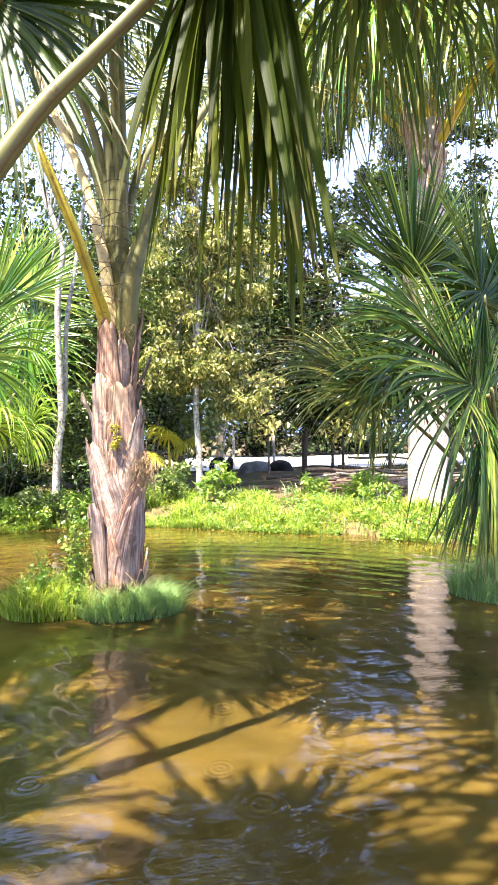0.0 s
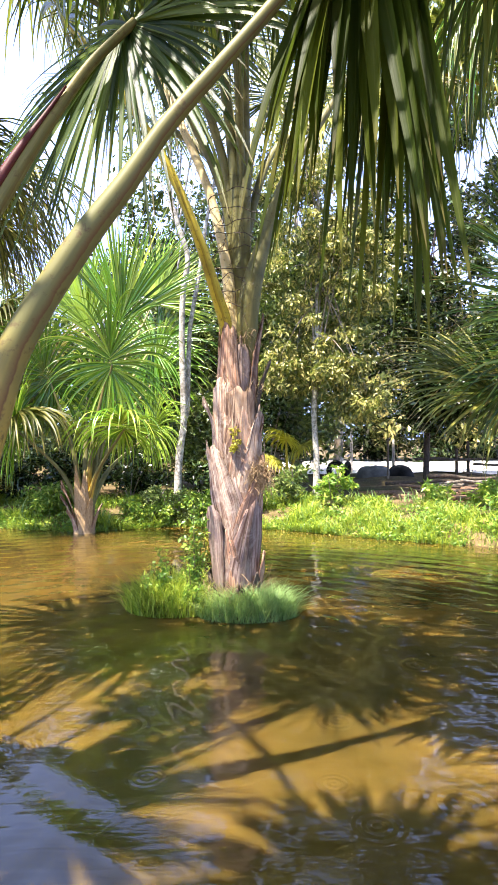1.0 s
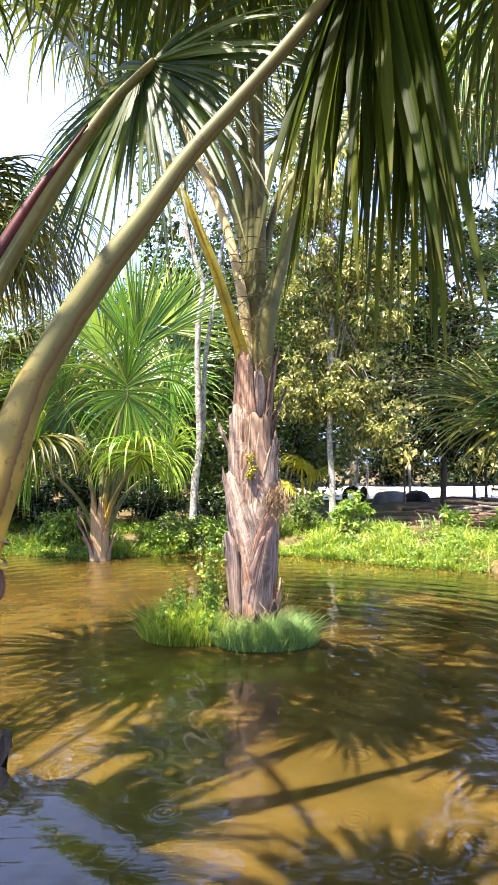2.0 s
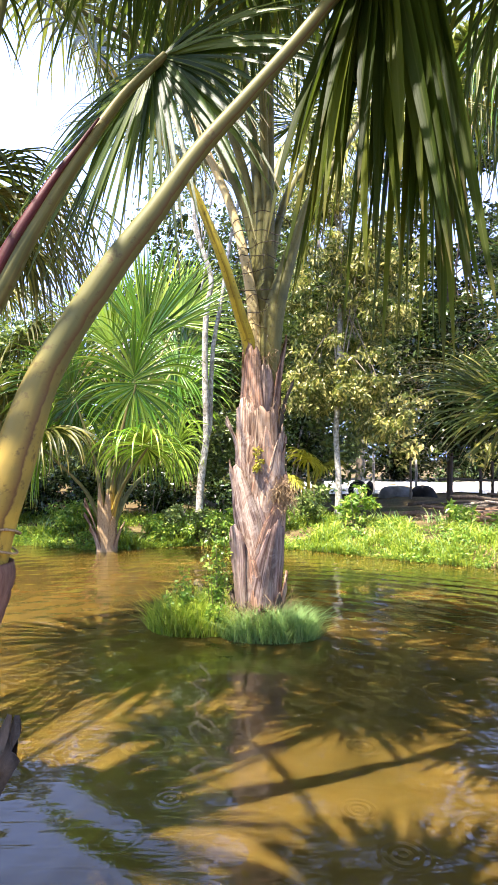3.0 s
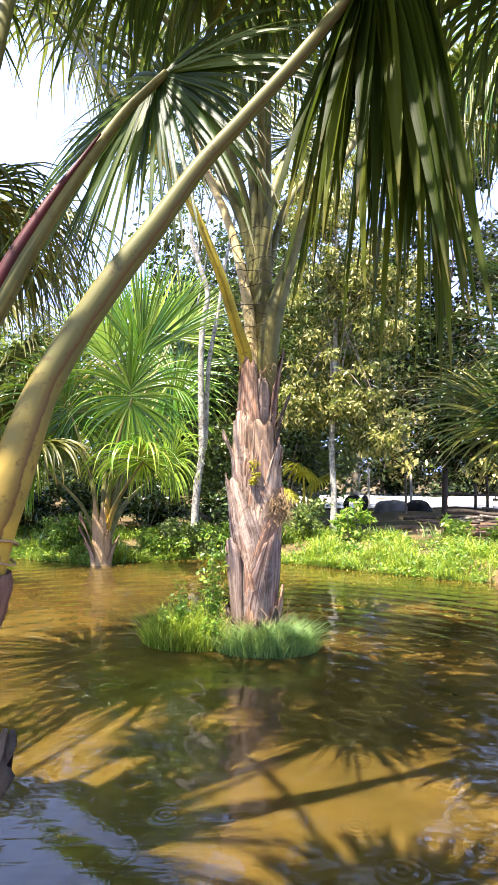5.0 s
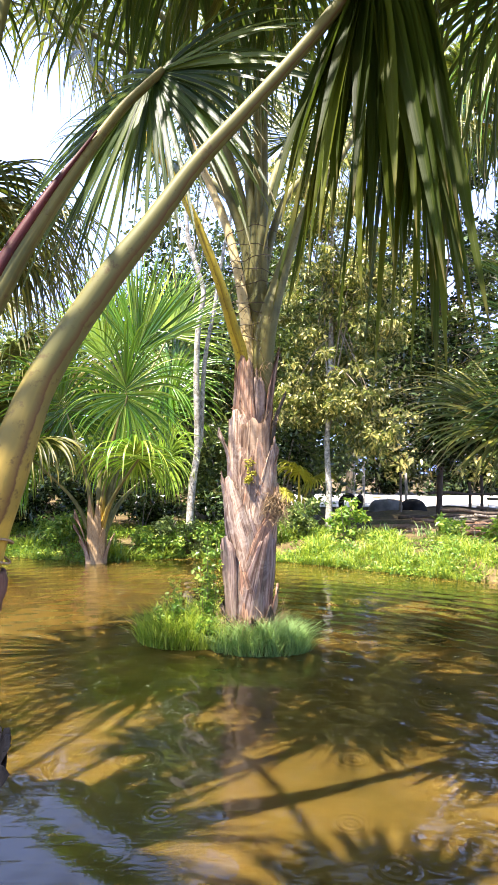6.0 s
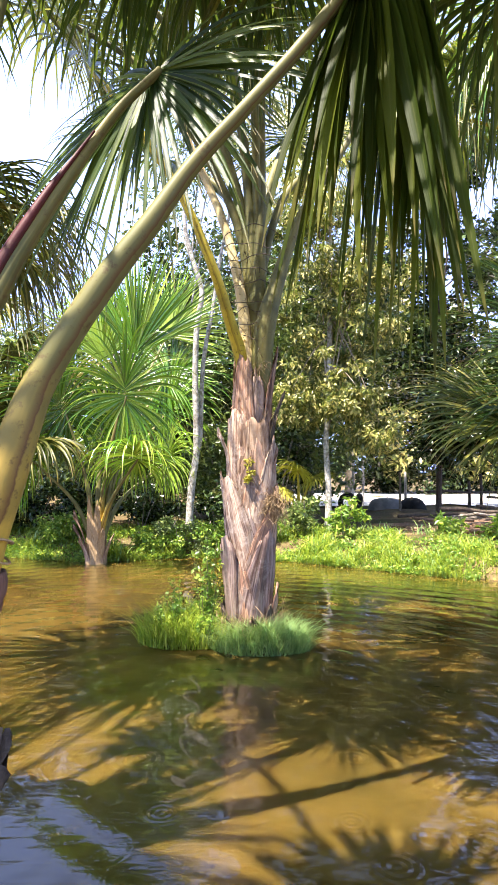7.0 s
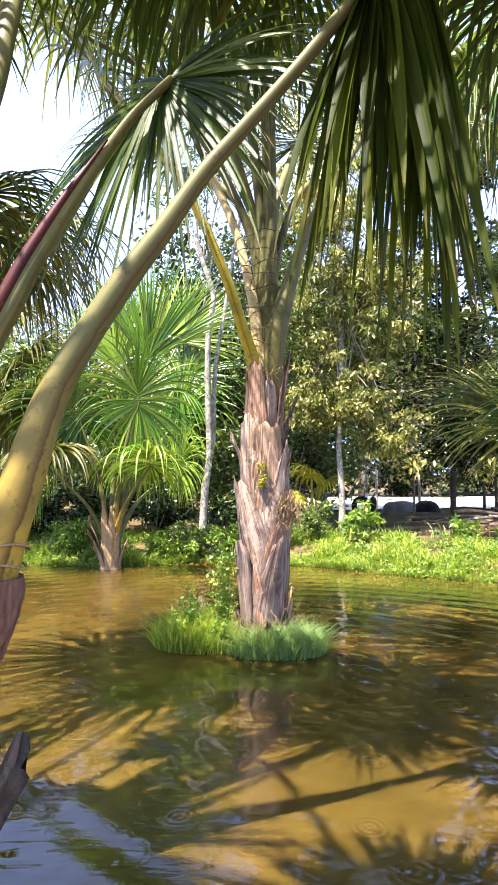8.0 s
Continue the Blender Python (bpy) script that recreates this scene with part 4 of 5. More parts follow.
def tall_palm():
    p = thing("palm_tree", (5.75, 10.4, 0.3), "tall palm with pale sunlit trunk on the bank", "palm tree")

    def radius(z):
        return float(np.interp(z, [0, 2, 6.4], [0.36, 0.34, 0.28]))

    v, f = tube([(0, 0, -0.4, 0.44), (0, 0, 0.4, 0.38), (0.03, 0, 2.5, 0.34), (0.1, 0, 5, 0.30), (0.15, 0, 7.2, 0.18)], 24, 6, 1, 0.05, 7)
    mesh_part("trunk", v, f, bark_pale, p, True, "pale sunlit trunk")
    for k in range(12):
        z0 = 2.6 + 0.36 * k
        sheath_plate(p, (sheath_pale, sheath_mat, sheath_pale)[k % 3], z0, z0 + 1.1, radius, (137 * k) % 360, 60, 0.06 + 0.01 * k, 120 + k, tip=0.3)
    crown = [((4.27, 10.80, 8.95), (-0.8, -0.5, -0.1), 3.3, 4.0), ((5.18, 10.56, 9.12), (-0.6, -0.7, -0.15), 3.3, 4.0), ((3.95, 11.16, 8.39), (-0.9, -0.2, -0.15), 3.3, 4.0), ((6.18, 10.32, 8.78), (-0.2, -0.9, -0.15), 3.3, 4.0), ((4.75, 10.56, 9.98), (-0.8, -0.4, 0.1), 3.3, 4.0), ((5.74, 11.00, 9.58), (-0.9, -0.3, 0.25), 2.7, 3.4), ((6.8, 9.4, 8.2), (0.6, -0.5, 0.2), 1.9, 1.9), ((4.6, 10.8, 8.9), (-0.8, 0.2, 0.3), 1.8, 1.5), ((6.2, 10.8, 9.5), (0.3, 0.2, 0.8), 1.8, 1.2), ((7.0, 10.6, 8.6), (0.8, 0.2, 0.3), 1.8, 1.6), ((5.4, 10.2, 9.4), (-0.3, -0.2, 0.8), 1.8, 1.3), ((6.2, 8.8, 7.8), (0.1, -0.8, 0.0), 1.9, 2.6)]
    for k, (h, a, r, d) in enumerate(crown):
        s = Vector((5.9, 10.4, 6.8))
        m = s.lerp(Vector(h), 0.5) + Vector((0, 0, 0.25))
        # frond 5 takes the leaf colour with sunlight painted in
        palm_frond(p, [(*s, 0.09), (*m, 0.05), (*h, 0.03)], petiole_yellow, 140 + k, axis=a, normal=(-a[0] * 0.3, -a[1] * 0.3, 1), radius=r, count=84, spread=158, droop=d, material=leaf_left if k in (1, 4) else leaf_sunlit if k == 5 else leaf_main, steps=9, width=0.05, limp=0.7 if d > 3 else 1.5, joined=k > 5)


tall_palm()

# ---- trees ----


def clumps(blobs, each, size, seed):
    """Clump centres inside larger crowns (x, y, z, rx, rz)."""
    rng = random.Random(seed)
    out = []
    for x, y, z, rx, rz in blobs:
        for _ in range(each):
            d = Vector((rng.gauss(0, 1), rng.gauss(0, 1), rng.gauss(0, 1))).normalized() * rng.random() ** 0.4
            out.append((x + d.x * rx, y + d.y * rx, z + d.z * rz, size * rng.uniform(0.6, 1.3)))
    return out


def tree(name, place, trunk, limbs, blobs, leaf, bark, seed, count, size, label, each=14, clump=0.5, category="tree", group="", spread=0.7, long=2.2, hang=0.3, limb_bark=None):
    t = thing(name, place, label, category, group)
    v, f = tube(trunk, 10, 5, 1, 0.08, seed)
    tr = mesh_part("trunk", v, f, bark, t)
    for k, limb in enumerate(limbs):
        v, f = tube(limb, 7, 4, 1, 0.08, seed + k)
        mesh_part("limb", v, f, limb_bark or bark, tr)
    v, f = leaf_cloud(clumps(blobs, each, clump, seed), count, size, seed, spread, long, hang)
    mesh_part("crown", v, f.tolist(), leaf, t, smooth=False)
    return t


def limbs_for(trunk_top, blobs, seed, low):
    rng = random.Random(seed)
    out = []
    for x, y, z, rx, rz in blobs:
        for _ in range(2):
            e = (x + rng.uniform(-0.6, 0.6) * rx, y + rng.uniform(-0.6, 0.6) * rx, z + rng.uniform(0.0, 0.6) * rz)
            s = rng.uniform(low, 0.85)
            b = (trunk_top[0] * s, trunk_top[1] * s, trunk_top[2] * s)
            m = tuple(b[i] * 0.5 + e[i] * 0.5 + (0.15 if i == 2 else 0) for i in range(3))
            out.append([(*b, 0.022), (*m, 0.014), (*e, 0.006)])
    return out


gold_blobs = [(-0.5, -0.2, 7.2, 1.0, 0.8), (0.3, -0.3, 5.6, 0.9, 0.6), (0.9, -0.3, 2.2, 0.6, 0.4), (-0.6, 0.0, 2.9, 0.8, 0.5), (0.0, 0, 6.6, 1.3, 1.2), (-0.5, 0.2, 5.0, 1.2, 0.9), (0.7, -0.2, 4.6, 1.1, 0.8), (0.1, 0.1, 3.6, 1.1, 0.7), (0.9, 0.2, 5.8, 1.2, 0.9), (0.5, -0.3, 2.9, 0.7, 0.4), (0.0, 0.3, 8.4, 1.4, 1.0)]
tree("broadleaf_tree", (1.9, 13.6, 0.4), [(0, 0, -0.3, 0.09), (0.03, 0, 0.8, 0.072), (-0.02, 0, 2.0, 0.064), (0.05, 0, 4, 0.055), (0.08, 0, 8.2, 0.025)], limbs_for((0.08, 0, 8.2), gold_blobs, 3, 0.25), gold_blobs, foliage_gold, bark_lichen, 3, 30000, 0.14,
     "slender tree with pale trunk and yellowish drooping leaves", 34, 0.26, long=3.0, hang=0.9, limb_bark=bark_grey)
dark_a = [(0.6, 0.3, 6.2, 2.2, 1.4), (-0.2, 0.2, 11.6, 2.2, 1.4), (3.0, 0.4, 10.6, 2.2, 1.6), (-0.6, 0, 9.6, 2.4, 1.6), (2.6, 0, 8.2, 2.2, 1.8), (-1.5, 0, 7.0, 1.3, 1.6), (-1.1, -0.5, 4.6, 1.5, 1.5), (1.4, -0.4, 4.4, 2.0, 1.6), (0.2, -1, 3.0, 1.6, 0.8), (0.2, -1.5, 2.2, 1.4, 0.5), (2.0, 0, 2.8, 1.2, 0.8)]
tree("broadleaf_tree", (5.6, 17.5, 0.5), [(0, 0, -0.3, 0.09), (0.05, 0, 2, 0.08), (0, 0, 5, 0.09), (0, 0, 8.5, 0.04)], limbs_for((0, 0, 8.5), dark_a, 4, 0.2), dark_a, foliage_dark, bark_dark, 4, 46000, 0.18, "dense dark-leaved tree behind the log pile", 18, 0.55)
dark_b = [(0, 0, 6.5, 2.6, 2.0), (-1.4, -0.6, 4.4, 1.8, 1.6), (1.6, -0.4, 4.8, 2.0, 1.8), (0, -0.5, 9.0, 2.0, 1.5)]
tree("broadleaf_tree", (9.0, 16.5, 0.5), [(0, 0, -0.3, 0.22), (0.05, 0, 2, 0.18), (0, 0, 5, 0.12), (0, 0, 9.5, 0.04)], limbs_for((0, 0, 9.5), dark_b, 5, 0.25), dark_b, foliage_dark, bark_dark, 5, 20000, 0.18, "dense dark-leaved tree behind the bank", 18, 0.6)

# slender pale trunks behind the main palm
wh = [(0, 0.3, 7.6, 1.3, 0.9), (0.4, 0, 9.2, 1.4, 1.0)]
tree("slender_tree", (-1.1, 13.2, 0.35), [(-0.01, 0, -0.30, 0.085), (-0.01, 0, -0.05, 0.080), (0.04, 0, 1.11, 0.075), (0.14, 0, 1.87, 0.070), (0.10, 0, 3.53, 0.065), (0.13, 0, 4.57, 0.060), (0.23, 0, 5.28, 0.055), (0.02, 0, 5.99, 0.050), (-0.16, 0, 6.80, 0.045), (-0.11, 0, 8.07, 0.040)], limbs_for((0, 0, 7.5), wh, 6, 0.6), wh, foliage_mid, bark_lichen, 6, 2000, 0.10, "slender grey-white tree on the bank", 12, 0.4)
tree("slender_tree", (-0.95, 13.35, 0.35), [(-0.15, 0, -0.30, 0.070), (-0.13, 0, 0.66, 0.064), (-0.02, 0, 1.75, 0.059), (0.06, 0, 2.18, 0.053), (0.11, 0, 3.74, 0.047), (0.31, 0, 4.96, 0.041), (0.45, 0, 5.98, 0.036), (0.67, 0, 7.12, 0.030)], [], wh[1:], foliage_mid, bark_lichen, 7, 1300, 0.10, "slender grey-white tree on the bank", 12, 0.4)

# the wood beyond
rng = random.Random(77)
WOOD = [  # x, y, height, leaf size, leaves, material
    (-13, 25, 9.5, 0.26, 9000, foliage_mid), (-9.5, 20, 7.5, 0.22, 11000, foliage_dark), (-6.5, 18.5, 6.5, 0.2, 11000, foliage_mid), (-4.2, 20, 7.5, 0.2, 11000, foliage_dark), (-2.2, 17.5, 6.6, 0.18, 11000, foliage_mid),
    (-0.2, 18.5, 9.5, 0.2, 14000, foliage_dark), (1.2, 17, 8.0, 0.18, 12000, foliage_mid), (2.2, 20.5, 11, 0.22, 14000, foliage_dark), (11.5, 20, 11, 0.24, 11000, foliage_dark), (14.5, 16, 10, 0.24, 10000, foliage_mid), (-17, 20, 9, 0.26, 8000, foliage_dark)]
for x in range(-34, 50, 4):
    WOOD.append((x + rng.uniform(-1.5, 1.5), 36 + rng.uniform(-3, 4), rng.uniform(9, 14), 0.42, 7000, (foliage_mid, foliage_dark, foliage_gold)[rng.randrange(3)]))
for k, (x, y, h, size, count, mat) in enumerate(WOOD):
    low = 0.08 if y > 30 else 0.16
    blobs = [(0, 0, h * 0.75, h * 0.22, h * 0.24)] + [(rng.uniform(-0.24, 0.24) * h, rng.uniform(-0.2, 0.1) * h, h * rng.uniform(low, 0.7), h * 0.18, h * 0.15) for _ in range(7)]
    tree("broadleaf_tree", (x, y, 0.45), [(0, 0, -0.3, 0.02 * h), (0.1, 0, h * 0.4, 0.015 * h), (0, 0, h * 0.85, 0.004 * h)], limbs_for((0, 0, h * 0.85), blobs, 50 + k, 0.2), blobs, mat, bark_grey, 200 + k, count, size, "leafy tree of the wood beyond the pond", 16, 0.10 * h, group="wood beyond the pond")


spots = [(rng.uniform(-40, 52), 32.5 + rng.uniform(-1, 3), 0.5 + 5.5 * rng.random() ** 1.2, rng.uniform(0.6, 1.2)) for _ in range(560)]
v, f = leaf_cloud(spots, 70000, 0.34, 55, 0.8)
tagged(mesh_part("far_thicket", v, f.tolist(), foliage_dark, smooth=False), "green thicket along the far edge of the yard", "thicket", kind="stuff")


def shrub(x, y, h, r, leaf, seed, count, size, label="leafy shrub on the bank"):
    t = thing("shrub", (x, y, ground_z(x, y) - 0.03), label, "shrub", "shrubs on the bank")
    rng = random.Random(seed)
    for k in range(5):
        a = rng.uniform(0, 6.28)
        v, f = tube([(0, 0, 0, 0.015), (math.cos(a) * r * 0.3, math.sin(a) * r * 0.3, h * 0.5, 0.01), (math.cos(a) * r * 0.7, math.sin(a) * r * 0.7, h * 0.9, 0.004)], 5, 3)
        mesh_part("stem", v, f, bark_grey, t)
    v, f = leaf_cloud(clumps([(0, 0, h * 0.55, r, h * 0.45)], 14, r * 0.4, seed), count, size, seed, 0.8)
    mesh_part("crown", v, f.tolist(), leaf, t, smooth=False)


for k, (x, y, h, r, mat, n, sz) in enumerate([
    (-7.5, 15.2, 2.6, 1.1, foliage_dark, 2600, 0.16), (-5.6, 15.4, 2.2, 1.0, foliage_dark, 2600, 0.15), (-3.8, 15.0, 2.4, 1.0, foliage_mid, 2600, 0.15), (-2.0, 14.8, 2.2, 0.9, foliage_dark, 2600, 0.14), (-0.4, 14.8, 2.6, 0.9, foliage_mid, 2600, 0.14), (0.9, 15.2, 2.4, 0.9, foliage_dark, 2600, 0.14),
    (-4.6, 14.0, 1.3, 0.8, foliage_dark, 2600, 0.12), (-3.4, 13.9, 1.2, 0.8, foliage_dark, 2600, 0.12), (-2.2, 13.8, 1.2, 0.8, foliage_dark, 2600, 0.12), (-6.0, 14.2, 1.4, 0.9, foliage_dark, 2600, 0.12), (-0.3, 13.9, 1.1, 0.7, foliage_dark, 2400, 0.12), (-3.7, 13.1, 0.6, 0.5, weed_mat, 1400, 0.08), (-1.6, 12.8, 0.75, 0.4, foliage_mid, 1400, 0.08), (-0.9, 12.95, 0.7, 0.4, foliage_mid, 1400, 0.08),
    (-1.3, 12.95, 0.55, 0.45, weed_mat, 1500, 0.09), (-0.6, 13.1, 0.6, 0.5, weed_mat, 1500, 0.09), (-1.9, 12.7, 0.5, 0.4, weed_mat, 1300, 0.09), (0.4, 13.1, 0.6, 0.5, weed_mat, 1300, 0.09), (2.1, 12.6, 0.8, 0.4, weed_mat, 700, 0.12), (1.4, 13.4, 0.9, 0.5, foliage_mid, 900, 0.12), (4.2, 12.6, 0.5, 0.4, weed_mat, 600, 0.12), (5.2, 12.2, 0.6, 0.5, weed_mat, 700, 0.14), (4.9, 10.6, 0.45, 0.4, weed_mat, 600, 0.1), (-3.6, 13.0, 0.6, 0.5, weed_mat, 1200, 0.1)]):
    shrub(x, y, h, r, mat, 400 + k, n, sz)
for k, (x, y, h, r) in enumerate([(3.6, 34.6, 2.6, 1.5), (5.6, 35.4, 3.2, 1.7), (7.9, 34.8, 2.8, 1.6), (10.2, 35.6, 3.2, 1.8), (12.8, 35.0, 3.0, 1.7)]):
    shrub(x, y, h, r, (foliage_dark, foliage_mid)[k % 2], 440 + k, 2400, 0.24, "dark leafy shrub beyond the sand yard")

# ---- grass ----


def grass(name, spots, seed, height, material, label, width=0.008, bend=0.6):
    """Blades of grass at (x, y, z, scale) as one mesh."""
    rng = np.random.default_rng(seed)
    s = np.array(spots, float)
    n = len(s)
    a = rng.uniform(0, 2 * math.pi, n)
    out = np.stack([np.cos(a), np.sin(a), 0 * a], 1)
    side = np.stack([-np.sin(a), np.cos(a), 0 * a], 1) * (width * s[:, 3:4])
    h = height * s[:, 3:4] * rng.uniform(0.5, 1.25, (n, 1))
    b = bend * rng.uniform(0.2, 1.3, (n, 1)) * h
    up = np.array([0, 0, 1.0])
    p0 = s[:, :3]
    p1 = p0 + up * h * 0.55 + out * b * 0.3
    p2 = p0 + up * h * 0.9 + out * b
    v = np.stack([p0 - side, p0 + side, p1 - side * 0.8, p1 + side * 0.8, p2], 1).reshape(-1, 3)
    i = np.arange(n)[:, None] * 5
    f = (i + (0, 1, 3, 2)).tolist() + (i + (2, 3, 4)).tolist()
    return tagged(mesh_part(name, v, f, material, smooth=False), label, "grass", kind="stuff")


def bank_spots(count, seed, lo, hi, deep, big=1.0):
    rng = random.Random(seed)
    out = []
    while len(out) < count:
        x = rng.uniform(lo, hi)
        y = shore(x) - 0.22 + deep * rng.random() ** 1.5
        thick = noise.noise((x * 1.6, y * 1.6, 7))
        if rng.random() > 0.8 + 1.2 * thick:
            continue
        s = big * rng.uniform(0.4, 1.3) * (0.75 + 1.0 * thick)
        out.append((x, y, max(ground_z(x, y), -0.04) - 0.02, s))
    return out


grass("bank_grass", bank_spots(44000, 1, -9, 10, 2.2), 1, 0.22, grass_lit, "sunlit yellow-green grass along the pond bank", 0.009, 1.1)
grass("bank_grass", bank_spots(9000, 8, -9, 10, 3.0), 8, 0.26, grass_blue, "deeper green grass tufts along the pond bank", 0.010, 0.9)
v, f = leaf_cloud([(x, y, z + 0.10, 0.16) for x, y, z, _ in bank_spots(1100, 9, -9, 10, 2.2)], 34000, 0.07, 9, 0.7, 1.8, 0.0)
tagged(mesh_part("bank_weeds", v, f.tolist(), weed_mat, smooth=False), "low broad-leaved weeds among the bank grass", "weeds", kind="stuff")


def islet(place, rx, ry, height, seed, name, label):
    """A low mound of earth in the water."""
    rng = random.Random(seed)
    verts, faces = [], []
    rings, n = 6, 28
    wob = [rng.uniform(0.85, 1.15) for _ in range(n)]
    for k in range(rings):
        u = k / (rings - 1)
        for s in range(n):
            a = 2 * math.pi * s / n
            r = (1.25 - 1.2 * u) * (wob[s] * (1 - u) + u)
            verts.append((math.cos(a) * rx * r, math.sin(a) * ry * r, -0.15 + (height + 0.15) * math.sin(u * math.pi / 2)))
    for k in range(rings - 1):
        for s in range(n):
            faces.append((k * n + s, k * n + (s + 1) % n, (k + 1) * n + (s + 1) % n, (k + 1) * n + s))
    faces.append(tuple((rings - 1) * n + s for s in range(n)))
    ob = mesh_part(name, verts, faces, ground_mat)
    ob.location = place
    return tagged(ob, label, "islet", kind="structure")


islet((-0.12, 6.65, 0), 0.8, 0.6, 0.14, 1, "islet", "low earth islet under the palm")
islet((4.3, 6.0, 0), 0.65, 0.55, 0.14, 2, "islet", "low earth clump under the young palm")


def mound_spots(cx, cy, rx, ry, count, seed):
    rng = random.Random(seed)
    out = []
    for _ in range(count):
        a, r = rng.uniform(0, 2 * math.pi), math.sqrt(rng.random())
        out.append((cx + math.cos(a) * rx * r, cy + math.sin(a) * ry * r, 0.12 * (1 - r * r) - 0.02, rng.uniform(0.6, 1.2)))
    return out


grass("islet_grass", mound_spots(0.20, 6.20, 0.50, 0.30, 5500, 2), 2, 0.21, grass_blue, "dense blue-green grass tuft at the palm's foot", 0.0032, 1.7)
grass("islet_grass", mound_spots(-0.55, 6.55, 0.52, 0.45, 4600, 3), 3, 0.26, grass_lit, "bright green grass and weeds on the islet", 0.005, 1.1)
grass("clump_grass", mound_spots(4.3, 5.9, 0.72, 0.55, 8000, 4), 4, 0.26, grass_blue, "blue-green grass clump in the water", 0.004, 1.1)


def weed(x, y, z, h, r, seed, count, size, label, stems=7):
    """A leafy weed: thin stems with broad small leaves."""
    t = thing("weed", (x, y, z), label, "weed", "weeds on the islet")
    rng = random.Random(seed)
    spots = []
    for k in range(stems):
        a, q = rng.uniform(0, 6.28), r * rng.random()
        top = (math.cos(a) * q, math.sin(a) * q, h * rng.uniform(0.6, 1.05))
        v, f = tube([(top[0] * 0.3, top[1] * 0.3, 0, 0.005), (top[0] * 0.7, top[1] * 0.7, top[2] * 0.6, 0.004), (*top, 0.002)], 5, 3)
        mesh_part("stem", v, f, petiole_green, t)
        for j in range(6):
            u = 0.25 + 0.75 * j / 5
            spots.append((top[0] * u, top[1] * u, top[2] * u, 0.05))
    v, f = leaf_cloud(spots, count, size, seed, 1.0, 1.7, 0.1)
    mesh_part("leaves", v, f.tolist(), weed_mat, t, smooth=False)


weed(-0.34, 6.40, 0.08, 1.05, 0.16, 1, 520, 0.05, "tall leafy climbing weed against the palm trunk", 9)
weed(-0.58, 6.50, 0.06, 0.60, 0.40, 2, 520, 0.045, "bright green leafy weed on the islet")
weed(-0.72, 6.40, 0.05, 0.36, 0.20, 3, 300, 0.055, "low yellow-green weed on the islet")
weed(-0.40, 6.22, 0.05, 0.28, 0.18, 4, 220, 0.05, "low yellow-green weed on the islet")

# ---- the far bank's clutter ----


def log(place, turn, lean, length, radius, seed, material, label="weathered pale log of the log pile"):
    rng = random.Random(seed)
    rows = [(length * (u - 0.5), 0.05 * rng.uniform(-1, 1), 0.04 * rng.uniform(-1, 1), radius * (1.1 - 0.35 * u)) for u in (0, 0.25, 0.5, 0.75, 1.0)]
    ob = tube_part("log", rows, material, None, 9, 3, 1, 0.12, seed)
    ob.matrix_basis = pose(*place, 0, lean, turn)
    return tagged(ob, label, "log", "logs of the pile")


rng = random.Random(12)
for k in range(46):
    layer = k % 3
    x = rng.uniform(4.2, 6.6) + (0.6 if layer > 1 else 0)
    y = rng.uniform(13.1, 15.0)
    log((x, y, ground_z(x, y) - 0.04 + 0.07 * layer), rng.uniform(-16, 16), rng.uniform(-3, 3), rng.uniform(1.4, 3.2), rng.uniform(0.03, 0.06), 500 + k, (wood_old, wood_old, wood_old, bark_dark)[rng.randrange(4)])
for k in range(26):
    x, y = rng.uniform(5.5, 9.0), rng.uniform(14.6, 16.0)
    log((x, y, ground_z(x, y) + rng.uniform(0.03, 0.4)), rng.uniform(-20, 20), rng.uniform(-8, 8), rng.uniform(1.5, 3.5), rng.uniform(0.025, 0.05), 600 + k, (bark_grey, bark_dark)[k % 2], "dark weathered pole of the heap")


def post(x, y, h, r, material, label, seed):
    z = ground_z(x, y)
    v, f = tube([(0, 0, -0.2, r), (0.01, 0, h * 0.5, r * 0.95), (0.0, 0.01, h, r * 0.85)], 8, 3, 1, 0.08, seed)
    ob = mesh_part("fence_post", v, f, material)
    ob.location = (x, y, z)
    return tagged(ob, label, "post", "posts beyond the bank")


for k, (x, y, h, r, m) in enumerate([(4.0, 22, 1.9, 0.05, bark_white), (4.35, 22, 1.7, 0.05, bark_white), (5.6, 21, 1.2, 0.05, bark_white), (5.9, 18.5, 0.95, 0.05, bark_dark), (6.6, 17.8, 1.0, 0.05, bark_dark), (7.1, 18.2, 1.2, 0.05, bark_dark), (7.6, 17.2, 1.3, 0.05, bark_grey), (8.1, 17.0, 1.2, 0.05, bark_dark), (8.8, 16.6, 1.3, 0.05, bark_grey), (4.9, 19, 1.2, 0.04, bark_grey)]):
    post(x, y, h, r, m, "upright pale fence post" if m is bark_white else "upright dark wooden post", 700 + k)
for k, (x, y, z, turn, ln) in enumerate([(6.6, 17.6, 1.10, 3, 2.6), (8.0, 16.9, 0.95, -6, 2.4)]):
    log((x, y, z + 0.1), turn, 1, ln, 0.035, 750 + k, bark_dark, "dark rail laid across the posts")


def dark_rubber():
    m = Mat("dark_rubber", 0.8, 0.3)
    m.color(m.ramp(m.noise(5, 4), [(0.3, srgb(22, 22, 22)), (0.7, srgb(52, 50, 46))]))
    m.bump(m.noise(30, 3), 0.4, 0.01)
    return m.m


rubber = dark_rubber()


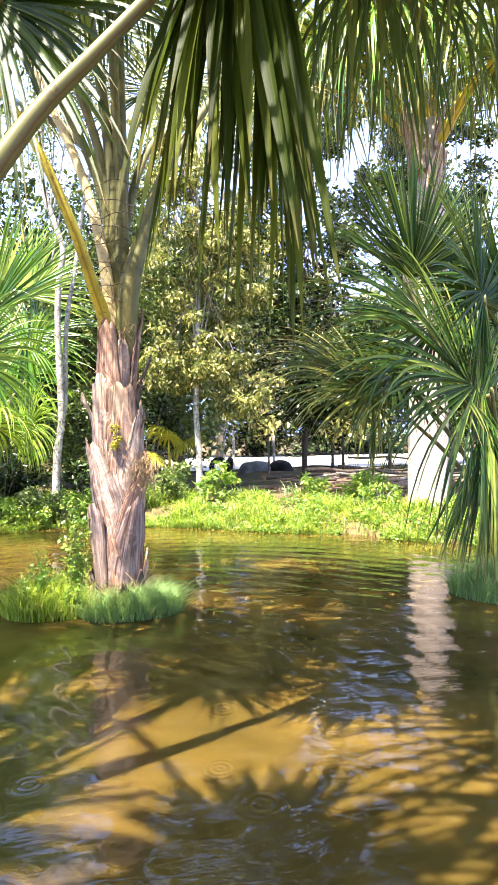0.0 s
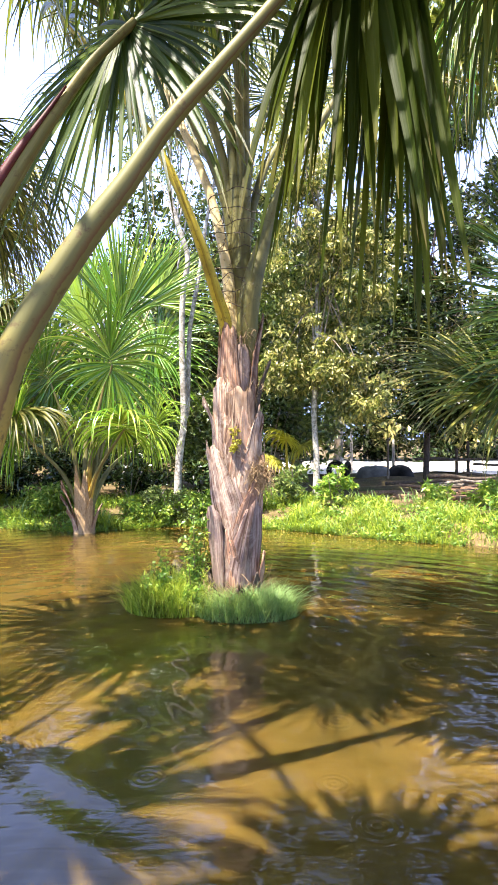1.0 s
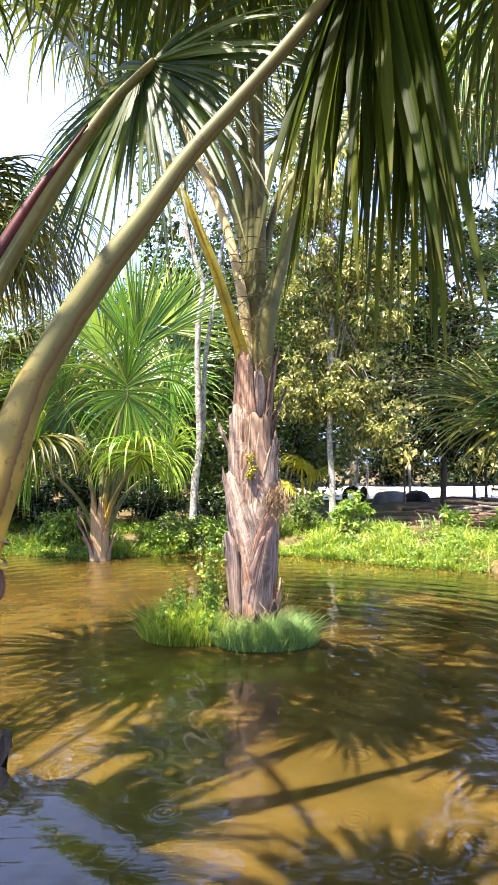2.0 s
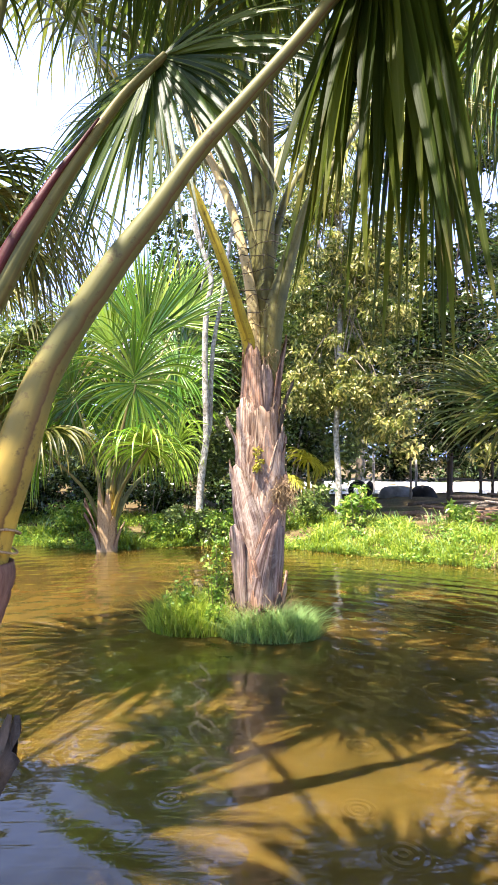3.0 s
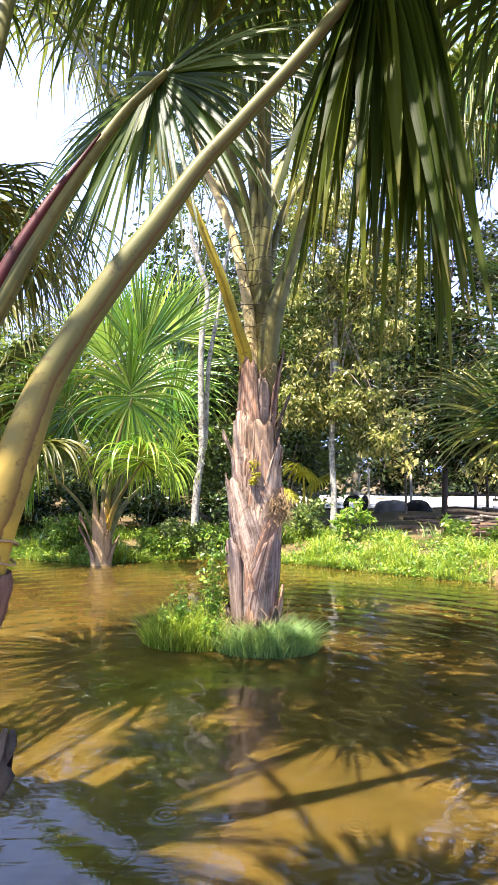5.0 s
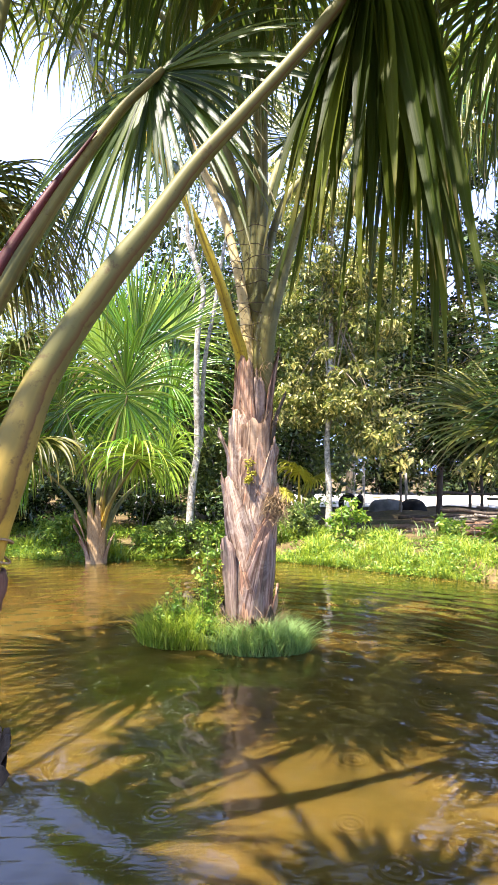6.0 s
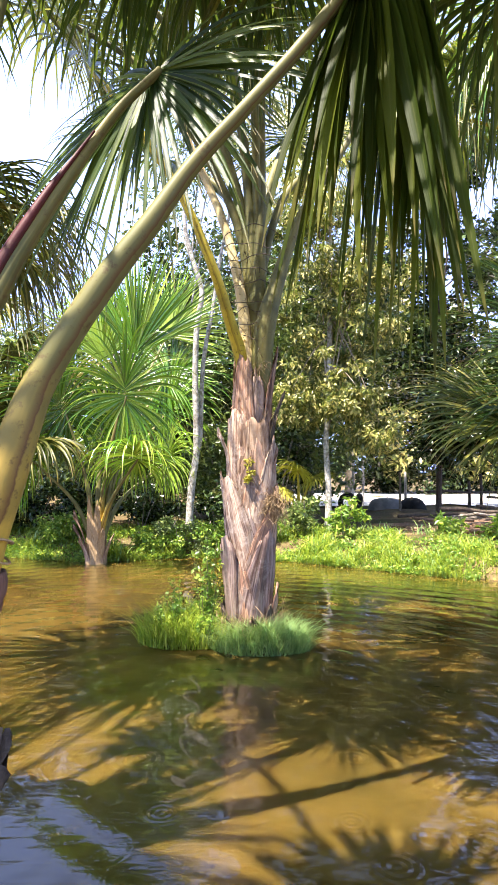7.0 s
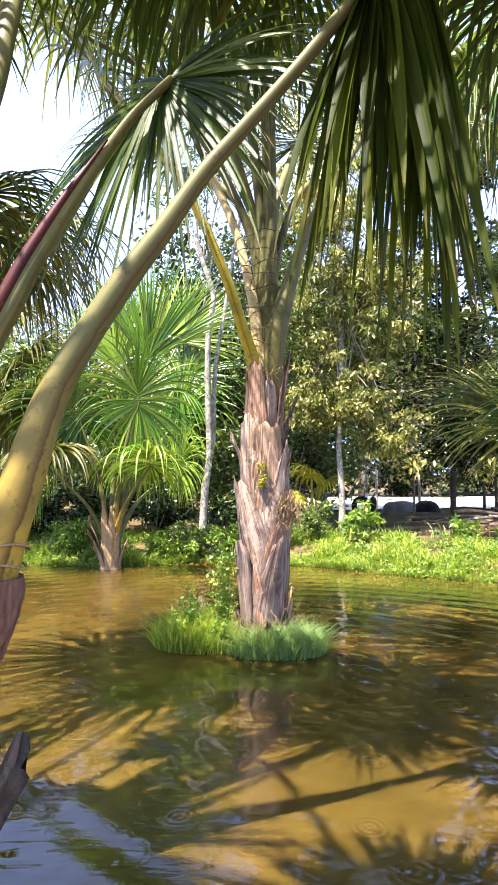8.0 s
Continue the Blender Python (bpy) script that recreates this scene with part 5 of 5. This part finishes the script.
def tarp_material():
    m = Mat("grey_tarp", 0.7, 0.3)
    m.color(m.ramp(m.noise(2.5, 5), [(0.3, srgb(104, 104, 102)), (0.7, srgb(156, 154, 148))]))
    m.bump(m.noise(8, 4), 0.7, 0.04)
    return m.m


tarp = tarp_material()


def tyre(x, y, big, small, turn):
    """An old tyre that stands on its tread."""
    z = ground_z(x, y)
    verts, faces = [], []
    n, k = 28, 10
    for i in range(n):
        a = 2 * math.pi * i / n
        for j in range(k):
            b = 2 * math.pi * j / k
            r = big + small * math.cos(b) * (1.0 if math.cos(b) < 0 else 0.8)
            verts.append((math.cos(a) * r, small * 0.85 * math.sin(b), math.sin(a) * r))
            faces.append((i * k + j, ((i + 1) % n) * k + j, ((i + 1) % n) * k + (j + 1) % k, i * k + (j + 1) % k))
    ob = mesh_part("tyre", verts, faces, rubber)
    ob.matrix_basis = pose(x, y, z + big + small * 0.75, 8, 0, turn)
    tagged(ob, "old black tyre standing upright beyond the bank", "tyre", "tyres beyond the bank")


tyre(3.45, 20.0, 0.24, 0.10, 10)
tyre(3.85, 20.2, 0.20, 0.09, 60)


def heap(x, y, rx, ry, h, material, label, seed):
    """A low covered mound with folds."""
    verts, faces = [], []
    n, rings = 24, 8
    z = ground_z(x, y)
    for k in range(rings):
        u = k / (rings - 1)
        for s in range(n):
            a = 2 * math.pi * s / n
            wob = 1 + 0.12 * noise.noise((math.cos(a) * 1.5, math.sin(a) * 1.5, seed + u * 2))
            prof = math.cos(u * math.pi / 2) ** 0.6
            verts.append((math.cos(a) * rx * prof * wob, math.sin(a) * ry * prof * wob, h * math.sin(u * math.pi / 2) * wob - 0.05 * (1 - u)))
    for k in range(rings - 1):
        for s in range(n):
            faces.append((k * n + s, k * n + (s + 1) % n, (k + 1) * n + (s + 1) % n, (k + 1) * n + s))
    ob = mesh_part("tarpaulin_mound", verts, faces, material)
    ob.location = (x, y, z)
    tagged(ob, label, "mound")


heap(4.72, 20.0, 0.62, 0.45, 0.34, tarp, "grey covered heap beyond the bank", 1)
heap(5.52, 19.8, 0.45, 0.4, 0.38, rubber, "dark covered heap in the shade", 5)
